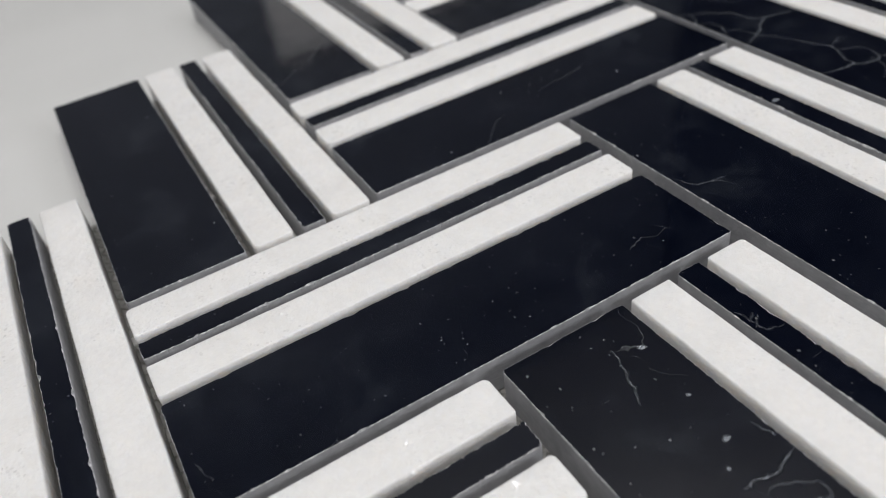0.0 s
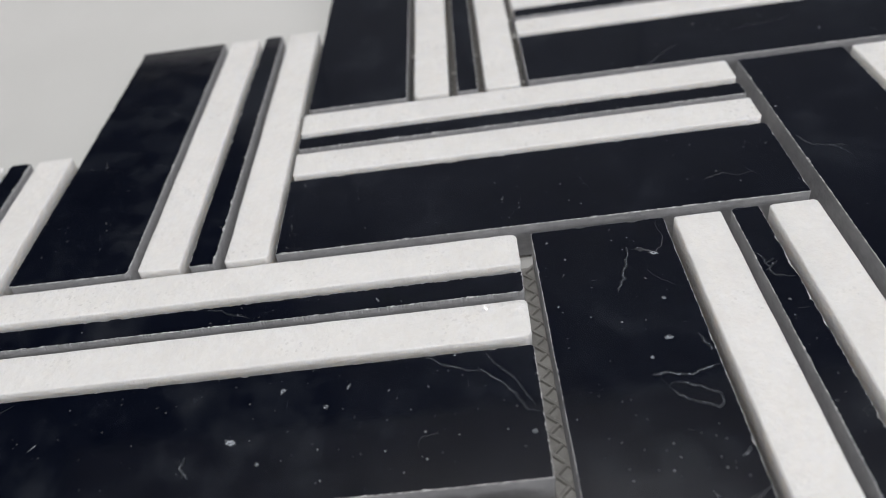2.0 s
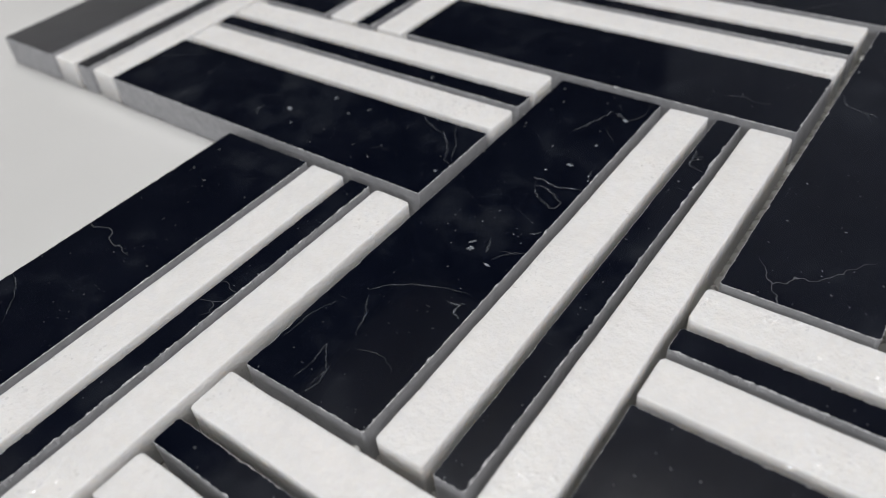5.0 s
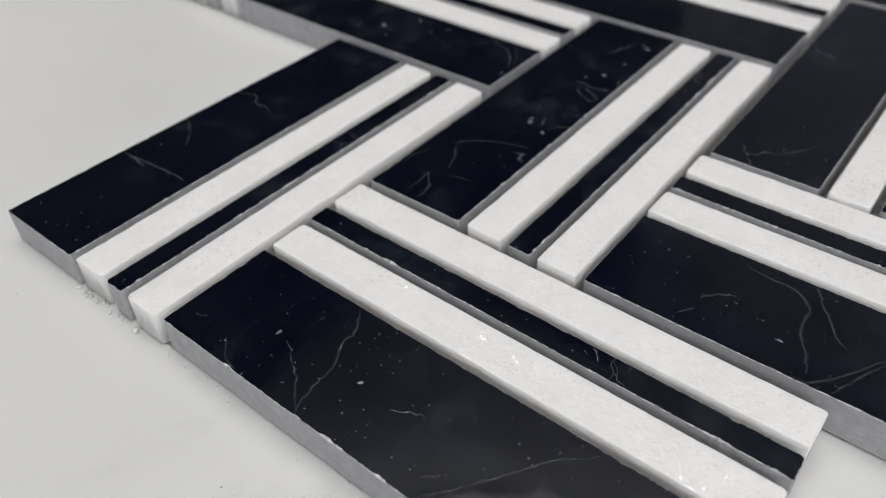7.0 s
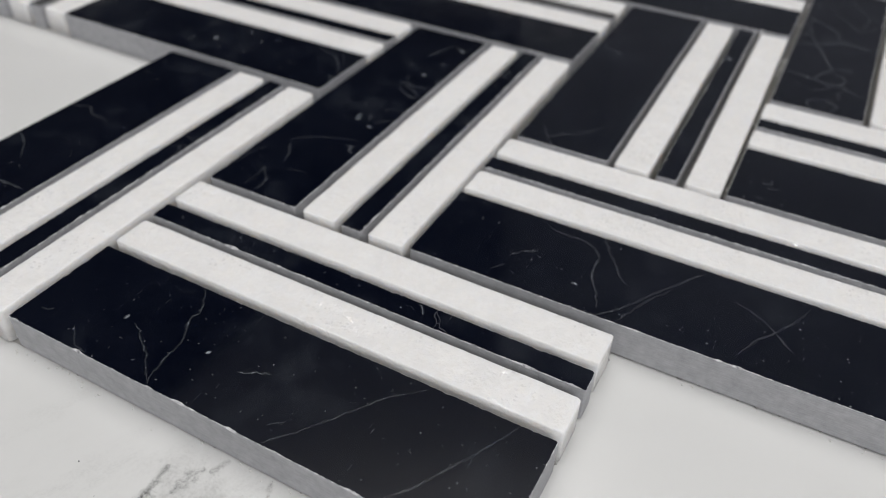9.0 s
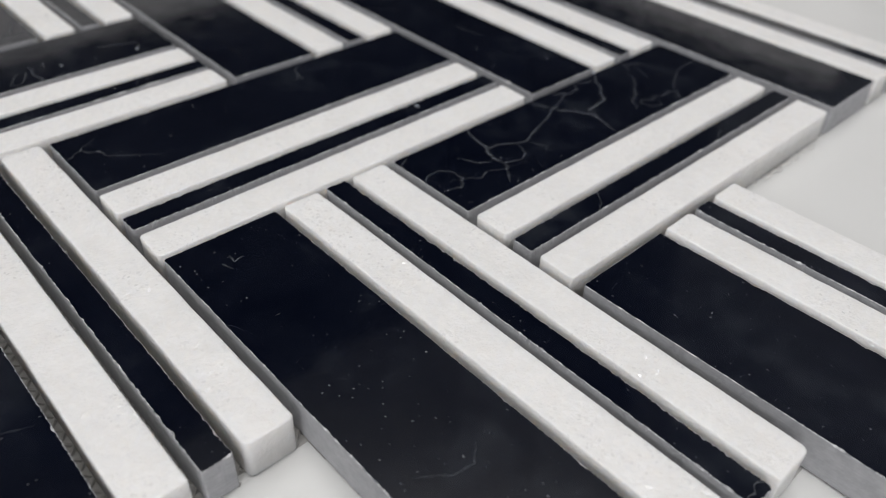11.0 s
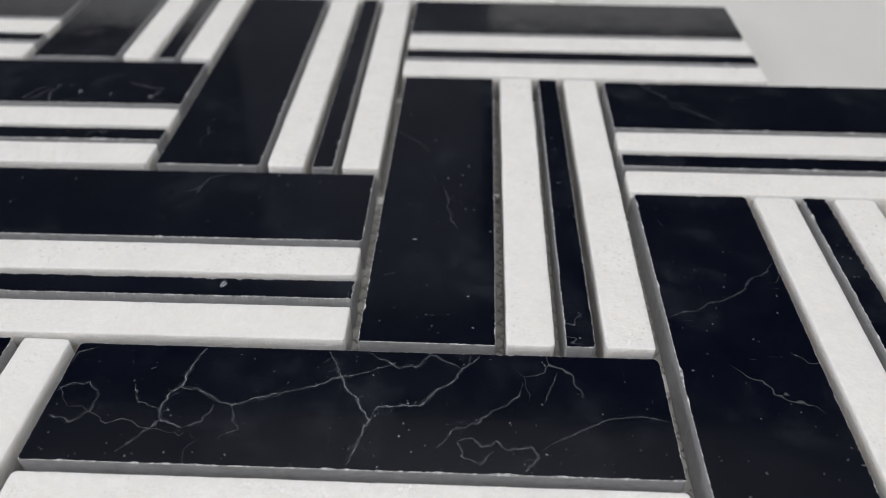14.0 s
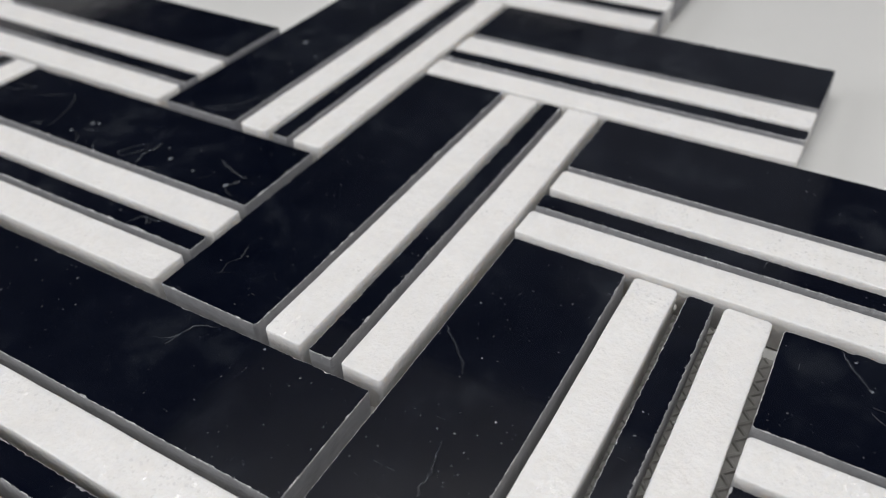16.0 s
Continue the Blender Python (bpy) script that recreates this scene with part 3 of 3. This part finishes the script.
vein_lines("V", 0, 4, [
    (0.4, -11.7, -40.9, -8.1, -38.5, -4.4, -35.3),
    (1, -4.7, -35.6, -4.2, -34.7),
    (0.28, 0.2, -34.6, 3.4, -29.9, 7.4, -24.9),
    (0.26, -0.5, -32.4, 4.6, -27.7, 9.0, -23.2),
    (0.24, -1.0, -34.5, -0.4, -28.8),
    (0.9, -10.0, -38.7, -9.8, -38.0),
])
vein_lines("V", 1, 1, [
    (0.36, -4.1, 9.1, -5.7, 12.0, -9.6, 13.5, -11.3, 17.4),
    (0.3, -3.4, 11.6, -7.0, 12.5),
])
vein_lines("H", 2, 1, [
    (0.5, -2.2, 43.7, -2.4, 41.5, -0.2, 41.9),
    (0.3, -4.5, 42.5, -3.6, 39.9),
    (0.26, 3.2, -17.2, 0.4, -19.9, -3.6, -19.2, -7.8, -15.8),
])


def crooked(rng, points, rough):
    """A broken line with ever finer bends, in steps of about a fifth of a millimetre; the finest bends are the sharpest."""
    while True:
        longest, out = 0.0, [points[0]]
        for p, q in zip(points, points[1:]):
            d = q - p
            longest = max(longest, d.length)
            if d.length > 0.00022:
                side = Vector((-d.y, d.x))
                bend = rough * (1.0 if d.length > 0.002 else 1.7 if d.length > 0.0008 else 2.4)
                out.append((p + q) / 2 + side * max(-0.3, min(0.3, rng.gauss(0, bend))))
            out.append(q)
        points = out
        if longest <= 0.00044:
            return points


def ribbon(bm, layer, line, half, amount, z, seed):
    """A vein: full in the middle, thinning to nothing at both sides and ends."""
    last = None
    n = len(line)
    for i, p in enumerate(line):
        d = line[min(i + 1, n - 1)] - line[max(i - 1, 0)]
        side = Vector((-d.y, d.x)).normalized() if d.length > 0 else Vector((0, 1))
        swell = 0.75 + 0.9 * noise.noise(Vector((p.x * 900 + seed, p.y * 900, 1.0)))
        w = half * max(0.35, swell) * min(1.0, 0.35 + 4.0 * min(i, n - 1 - i) / n)
        row = []
        for k, full in ((-1, 0.0), (0, amount), (1, 0.0)):
            vert = bm.verts.new((p.x + side.x * w * k, p.y + side.y * w * k, z))
            vert[layer] = full
            row.append(vert)
        if last:
            for k in (0, 1):
                bm.faces.new((last[k], last[k + 1], row[k + 1], row[k])).material_index = 3
        last = row


def fossil(bm, layer, p, q, width, amount, z, rng):
    """A pale grain of irregular outline, longer along p to q."""
    d = q - p
    axis = d.normalized() if d.length > 0 else Vector((1, 0))
    side, mid = Vector((-axis.y, axis.x)), (p + q) / 2
    long, wide = max(d.length / 2, width * 0.8), width
    hub = bm.verts.new((mid.x, mid.y, z))
    hub[layer] = amount
    rings = []
    for scale, full in ((0.6, amount), (1.0, 0.0)):
        ring, shape = [], random.Random(rng.random())
        for i in range(14):
            a = 2 * math.pi * i / 14
            r = scale * shape.uniform(0.65, 1.25)
            o = mid + axis * (long * r * math.cos(a)) + side * (wide * r * math.sin(a))
            vert = bm.verts.new((o.x, o.y, z))
            vert[layer] = full
            ring.append(vert)
        rings.append(ring)
    for i in range(14):
        j = (i + 1) % 14
        bm.faces.new((hub, rings[0][i], rings[0][j])).material_index = 3
        bm.faces.new((rings[0][i], rings[1][i], rings[1][j], rings[0][j])).material_index = 3


def inlay_veins(bm, lines, half_width, half_length, top, seed, twigs):
    """Lay the veins of one tile into its polished face: width and points in millimetres from the middle."""
    rng = random.Random(seed)
    layer = bm.verts.layers.float.new("amount")
    for n, (width, *xy) in enumerate(lines):
        pts = [Vector((max(-half_width, min(half_width, 0.001 * xy[i])), max(-half_length, min(half_length, 0.001 * xy[i + 1])))) for i in range(0, len(xy), 2)]
        z = top + 0.000006 + 0.0000015 * n
        if len(pts) == 2 and width >= 0.6 and (pts[1] - pts[0]).length < 0.004:
            fossil(bm, layer, pts[0], pts[1], 0.00035 * width, 0.85, z, rng)
            continue
        half, amount = 0.00006 + 0.00011 * width, min(1.0, 0.10 + 1.35 * width)
        rough = 0.030 if width < 0.33 else 0.060
        line = crooked(rng, pts, rough)
        ribbon(bm, layer, line, half, amount, z, rng.uniform(0, 99))
        ribbon(bm, layer, line[::4], half * 4.0, amount * 0.06, z - 0.0000007, rng.uniform(0, 99))
        for k in range(1 if twigs > 0.05 and width > 0.36 else 0):
            strand = [Vector((q.x + rng.gauss(0, 0.00024), q.y + rng.gauss(0, 0.00024))) for q in pts]
            ribbon(bm, layer, crooked(rng, strand, 0.05), half * 0.5, amount * 0.35, z + 0.0000003 * (k + 1), rng.uniform(0, 99))
        for _ in range(int(len(line) * twigs * (0.4 + width))):
            i = rng.randrange(len(line))
            a = rng.uniform(0, 2 * math.pi)
            reach = rng.uniform(0.0004, 0.0022)
            end = line[i] + Vector((math.cos(a), math.sin(a))) * reach
            if abs(end.x) < half_width and abs(end.y) < half_length:
                ribbon(bm, layer, crooked(rng, [line[i], end], 0.16), 0.00005, amount * rng.uniform(0.25, 0.6), z + 0.0000004, rng.uniform(0, 99))


def mosaic_sheet():
    sheet = bpy.data.objects.new("mosaic_tile_sheet", None)
    scene.collection.objects.link(sheet)
    tagged(sheet, "basket weave sheet of polished black and white marble strips", "mosaic tile")
    rng = random.Random(11)
    for spec in BLOCKS:
        kind, a, b = spec[:3]
        m = block_pose(*spec)
        x = -BREADTH / 2
        for name, width, white in (("black_tile", WIDE, False), ("white_strip", PALE, True), ("black_strip", THIN, False), ("white_strip", PALE, True)):
            wj = width + rng.uniform(-0.00008, 0.00008)
            lj = LENGTH + rng.uniform(-0.00015, 0.00015)
            if white:
                bm = stone(rng, wj, lj, HEIGHT + rng.uniform(-0.0001, 0.0001), 0.00022, 0.00013, 0.0008, True)
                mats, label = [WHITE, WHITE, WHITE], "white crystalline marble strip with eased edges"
            else:
                bm = stone(rng, wj, lj, HEIGHT + rng.uniform(-0.0001, 0.00005), 0.00007, 0.00029, 0.0006, False, (0.00050 if rng.random() < 0.75 else 0.00025) if name == "black_strip" else 0.00010)
                mats = [BLACK, SAWN, CHIP, CALCITE]
                veins = VEINED.get((kind if name == "black_tile" else kind + "s", a, b))
                if veins:
                    top = max(v.co.z for v in bm.verts)
                    inlay_veins(bm, veins, wj / 2 - 0.0005, lj / 2 - 0.0005, top, 10 * a + b, 0.15 if (kind, a, b) == ("V", 2, 2) else 0.03)
                label = "polished black marble tile with pale veins" if name == "black_tile" else "narrow polished black marble strip"
            local = pose(x + width / 2 + rng.uniform(-0.00006, 0.00006), rng.uniform(-0.00009, 0.00009), NET, 0, 0, rng.uniform(-0.06, 0.06))
            part(name, bm, mats, sheet, label, m @ local)
            x += width + GAP
    return sheet


# smoky grey veins of the table slab: half width, amount and points in millimetres
TABLE_VEINS = [
    (1.2, 0.42, 24.2, -96.0, 24.0, -90.3, 24.8, -86.5, 28.5, -82.0, 30.2, -77.4, 33.3, -72.3),
    (1.0, 0.26, 28.3, -91.8, 29.7, -86.7, 30.7, -81.9),
    (0.45, 0.5, 41.4, -58.3, 42.1, -63.6, 42.6, -68.8),
    (1.0, 0.3, 41.8, -61.8, 43.0, -67.6, 43.8, -73.5, 45.4, -79.2),
    (0.6, 0.42, 47.3, -55.9, 46.1, -59.4, 45.7, -62.4),
    (0.5, 0.3, 50.0, -52.7, 48.7, -56.4),
    (0.9, 0.5, 51.0, -62.0, 51.6, -65.3, 52.3, -67.3),
    (0.6, 0.38, 55.2, -66.7, 54.4, -69.2, 53.4, -71.1),
    (0.4, 0.45, 58.6, -52.5, 60.4, -56.5, 62.5, -59.5, 65.9, -60.9),
    (1.0, 0.5, 64.0, -60.5, 65.9, -60.6),
    (1.0, 0.35, 60.0, -63.8, 61.9, -63.5),
    (1.0, 0.3, 47.2, -80.3, 48.2, -77.4),
    (11, 0.20, 47.5, -62.9),
    (12, 0.22, 58.0, -66.5),
    (9, 0.16, 50.3, -78.0),
]


def table_veins():
    bm = bmesh.new()
    layer = bm.verts.layers.float.new("amount")
    rng = random.Random(17)
    for n, (half, amount, *xy) in enumerate(TABLE_VEINS):
        pts = [Vector((0.001 * xy[i], 0.001 * xy[i + 1])) for i in range(0, len(xy), 2)]
        z = 0.00001 + 0.000004 * n
        if half > 3:
            for k, q in enumerate(pts):
                fossil(bm, layer, q, q, 0.001 * half, amount, z + 0.000001 * k, rng)
        else:
            line = crooked(rng, pts, 0.025)
            step = max(1, int(0.0024 * half / 0.00022))
            ribbon(bm, layer, line[::step] + line[-1:], 0.0024 * half, amount, z, rng.uniform(0, 99))
    for f in bm.faces:
        f.material_index = 0
    vein = part("grey_vein", bm, GREY_VEIN, bpy.data.objects["table"], "smoky grey vein in the white slab")
    vein.location = (-0.06, -0.1, 0.85)


table_veins()
SHEET = mosaic_sheet()


def inside(p, grow):
    """The blocks whose outline, grown by so much, holds the point."""
    held = 0
    for m in BLOCK_FRAMES:
        q = m @ Vector((p.x, p.y, 0))
        if abs(q.x) < BREADTH / 2 + grow and abs(q.y) < LENGTH / 2 + grow:
            held += 1
    return held


BLOCK_FRAMES = [block_pose(*spec).inverted() for spec in BLOCKS]


def joined(p):
    """True where the sheet is closed: under a block, or in a joint between two facing blocks."""
    if inside(p, -0.0018):
        return True
    for d in (Vector((0.0034, 0)), Vector((0, 0.0034))):
        if inside(p + d, -0.0002) and inside(p - d, -0.0002):
            return True
    return False


def net(sheet):
    """Glass-fibre net over an added grey film under the stones: two sets of crossed strands, running with the sheet's
    own sides.
    """
    bm = bmesh.new()
    rng = random.Random(5)
    pitch, half, step = 0.0026, 0.00042, 0.0008
    mid = Vector((1.0 * UNIT, 2.0 * UNIT))
    for d in (Vector((1, 1)).normalized(), Vector((1, -1)).normalized()):
        nn = Vector((-d.y, d.x))
        z0 = 0.00008 if d.y > 0 else 0.00016
        for k in range(-86, 87):
            base = mid + nn * (k * pitch)
            run = None
            for i in range(-250, 251):
                p = base + d * (i * step)
                keep = joined(p)
                if keep and run is None:
                    run = p
                if run is not None and (not keep or i == 250):
                    a, e = run, p - d * step
                    if (e - a).length > 0.0015:
                        vs = [bm.verts.new((*(u + nn * s), z)) for u in (a, e) for s, z in ((-half, z0), (half, z0), (half * 0.5, z0 + 0.0003), (-half * 0.5, z0 + 0.0003))]
                        for j in range(4):
                            bm.faces.new((vs[j], vs[(j + 1) % 4], vs[4 + (j + 1) % 4], vs[4 + j]))
                        bm.faces.new(vs[3::-1])
                        bm.faces.new(vs[4:])
                    run = None
    tagged(part("backing_net", bm, FIBRE, sheet, "grey glass-fibre backing net"), kind="stuff")
    # Film added over the pale table; its grey stands for shade deep in joints.
    film = bmesh.new()
    for spec in BLOCKS:
        m = block_pose(*spec)
        hx, hy = BREADTH / 2 - 0.0018, LENGTH / 2 - 0.0018
        film.faces.new([film.verts.new(m @ Vector((x, y, 0.00006))) for x, y in ((-hx, -hy), (hx, -hy), (hx, hy), (-hx, hy))])
    cell = 0.0009
    for i in range(-185, 330):
        for j in range(-75, 360):
            p = Vector((i * cell, j * cell))
            if not inside(p, -0.0018) and inside(p, 0.0040) >= 2 and joined(p):
                c = cell / 2
                film.faces.new([film.verts.new((p.x + x, p.y + y, 0.00005)) for x, y in ((-c, -c), (c, -c), (c, c), (-c, c))])
    tagged(part("resin_film", film, JOINT_SHADE, sheet, "thin grey film added for shade on the joints' floor"), kind="stuff")


net(SHEET)


def blob(bm, centre, size, rng):
    """A small lump of set glue."""
    r = bmesh.ops.create_icosphere(bm, subdivisions=2, radius=1.0)
    seed = rng.uniform(0, 100)
    sx, sy, sz = (size * rng.uniform(0.6, 1.3) for _ in range(3))
    for v in r["verts"]:
        k = 1 + 0.45 * noise.noise(v.co * 1.6 + Vector((seed, 0, 0)))
        v.co = Vector((v.co.x * sx * k, v.co.y * sy * k, v.co.z * sz * 0.7 * k)) + centre
    for f in {f for v in r["verts"] for f in v.link_faces}:
        f.smooth = True


def glue_residue(sheet):
    """Lumps of clear glue left in the joints at the strips' ends and sides."""
    rng = random.Random(23)
    bm = bmesh.new()
    for spec in BLOCKS:
        m = block_pose(*spec)
        for _ in range(7):
            side = rng.choice((-1, 1))
            if rng.random() < 0.5:
                p = Vector((rng.uniform(-0.5, 0.5) * BREADTH, side * (LENGTH / 2 + 0.0006), rng.uniform(0.0008, 0.0036)))
            else:
                x = -BREADTH / 2 + WIDE + GAP / 2 + rng.choice((0.0, PALE + GAP, PALE + THIN + 2 * GAP))
                p = Vector((x, rng.uniform(-0.5, 0.5) * LENGTH, rng.uniform(0.0006, 0.0022)))
            q = m @ p
            if inside(Vector((q.x, q.y)), 0.0019) >= 2 or abs(p.y) < LENGTH / 2 - 0.001:
                blob(bm, q, rng.uniform(0.00035, 0.0009), rng)
    tagged(part("glue_residue", bm, GLUE, sheet, "pale lumps of set glue in the joints"), kind="stuff")


glue_residue(SHEET)


def fringe(sheet, spec, u, v0, v1, count, reach, seed):
    """Loose net ends stiff with glue, broken and frayed along an open side: u across the block, v along it."""
    rng = random.Random(seed)
    m = block_pose(*spec)
    curve = bpy.data.curves.new("net_fringe", "CURVE")
    curve.dimensions = "3D"
    curve.bevel_depth = 0.00021
    curve.bevel_resolution = 1
    for i in range(count):
        v = v0 + (v1 - v0) * (i + rng.uniform(-0.4, 0.4)) / count
        wide = abs(v1 - v0) / count
        for _ in range(rng.choice((1, 1, 2))):
            start = rng.uniform(-0.5, 0.5) * wide
            path = [(-0.0010, start, 0.0004)]
            lean, out = rng.choice((-1, 1)) * rng.uniform(0.5, 1.3), reach * rng.uniform(0.3, 1.0)
            path.append((out * 0.6, start + lean * wide * 0.25, rng.uniform(0.0002, 0.0004)))
            path.append((out, start + lean * wide * rng.uniform(0.4, 0.7), rng.uniform(0.0001, 0.0006)))
            if rng.random() < 0.35:
                path.append((out * rng.uniform(0.2, 0.6), start + lean * wide * rng.uniform(0.8, 1.1), rng.uniform(0.0002, 0.0007)))
            sp = curve.splines.new("BEZIER")
            sp.bezier_points.add(len(path) - 1)
            for bp, (du, dv, z) in zip(sp.bezier_points, path):
                bp.co = m @ Vector((u + du, v + dv, z))
                bp.handle_left_type = bp.handle_right_type = "AUTO"
                bp.radius = rng.uniform(0.6, 1.7)
    tmp = bpy.data.objects.new("net_fringe", curve)
    scene.collection.objects.link(tmp)
    me = bpy.data.meshes.new_from_object(tmp.evaluated_get(bpy.context.evaluated_depsgraph_get()))
    bpy.data.objects.remove(tmp)
    me.materials.clear()
    me.materials.append(GLUE)
    ob = new("net_fringe", me)
    ob.parent = sheet
    ob["label"] = "frayed net ends stiff with clear glue"
    tagged(ob, kind="stuff")
    bm = bmesh.new()
    for _ in range(count * 6):
        p = Vector((u + rng.uniform(-0.0003, reach * 0.7), rng.uniform(v0, v1), 0.0002))
        blob(bm, m @ p, rng.uniform(0.00018, 0.00048), rng)
    tagged(part("glue_crumbs", bm, GLUE, sheet, "crumbs of set glue along the open side"), kind="stuff")


def block_spec(kind, a, b):
    return next(s for s in BLOCKS if s[:3] == (kind, a, b))


fringe(SHEET, block_spec("V", 2, 2), BREADTH / 2, 0.001, LENGTH / 2 - 0.002, 10, 0.0017, 3)
fringe(SHEET, block_spec("V", 1, 1), BREADTH / 2, LENGTH / 2 - 0.012, LENGTH / 2 - 0.001, 5, 0.0020, 4)


def end_crumbs(sheet, spec, u0, u1, v, seed, count, spread):
    """Crumbs of glue and stone at the foot of a block's end."""
    rng = random.Random(seed)
    m = block_pose(*spec)
    bm = bmesh.new()
    for _ in range(count):
        p = Vector((rng.uniform(u0, u1), v + math.copysign(abs(rng.gauss(0, spread)), v), 0.0002))
        blob(bm, m @ p, rng.choice((0.00015, 0.00022, 0.00034, 0.0007)) * rng.uniform(0.8, 1.3), rng)
    tagged(part("glue_crumbs", bm, GLUE, sheet, "crumbs of set glue at the strips' ends"), kind="stuff")


end_crumbs(SHEET, block_spec("V", -1, -1), -0.004, BREADTH / 2 - 0.004, -LENGTH / 2 - 0.0002, 7, 30, 0.0007)


def side_crumbs(sheet, spec, u, v0, v1, seed, count, spread):
    rng = random.Random(seed)
    m = block_pose(*spec)
    bm = bmesh.new()
    for _ in range(count):
        p = Vector((u + math.copysign(abs(rng.gauss(0, spread)), u), rng.uniform(v0, v1), 0.00012))
        blob(bm, m @ p, rng.uniform(0.00010, 0.00026), rng)
    tagged(part("stone_crumbs", bm, GLUE, sheet, "fine pale crumbs along the sawn side"), kind="stuff")


side_crumbs(SHEET, block_spec("H", 0, -1), -BREADTH / 2 - 0.0002, -LENGTH / 2, LENGTH / 2, 8, 46, 0.0009)
side_crumbs(SHEET, block_spec("H", 1, 0), -BREADTH / 2 - 0.0002, -LENGTH / 2, LENGTH / 2, 9, 22, 0.0009)


def table_dust():
    """A few loose grains of dark and pale stone dust on the slab."""
    rng = random.Random(31)
    dark, pale = bmesh.new(), bmesh.new()
    for x, y in ((-0.0408, -0.0621), (0.028, -0.0652), (0.1613, 0.0405)):
        blob(dark, Vector((x, y, 0.0001)), 0.00022, rng)
    for _ in range(70):
        x, y = rng.uniform(-0.09, 0.20), rng.uniform(-0.10, 0.30)
        if not inside(Vector((x, y)), 0.001):
            blob(dark if rng.random() < 0.3 else pale, Vector((x, y, 0.00004)), rng.uniform(0.00006, 0.00013), rng)
    tagged(part("dark_dust", dark, CHIP), "sparse dark grains of stone dust on the table", "dust", kind="stuff")
    tagged(part("pale_dust", pale, GLUE), "sparse pale grains of stone dust on the table", "dust", kind="stuff")


table_dust()
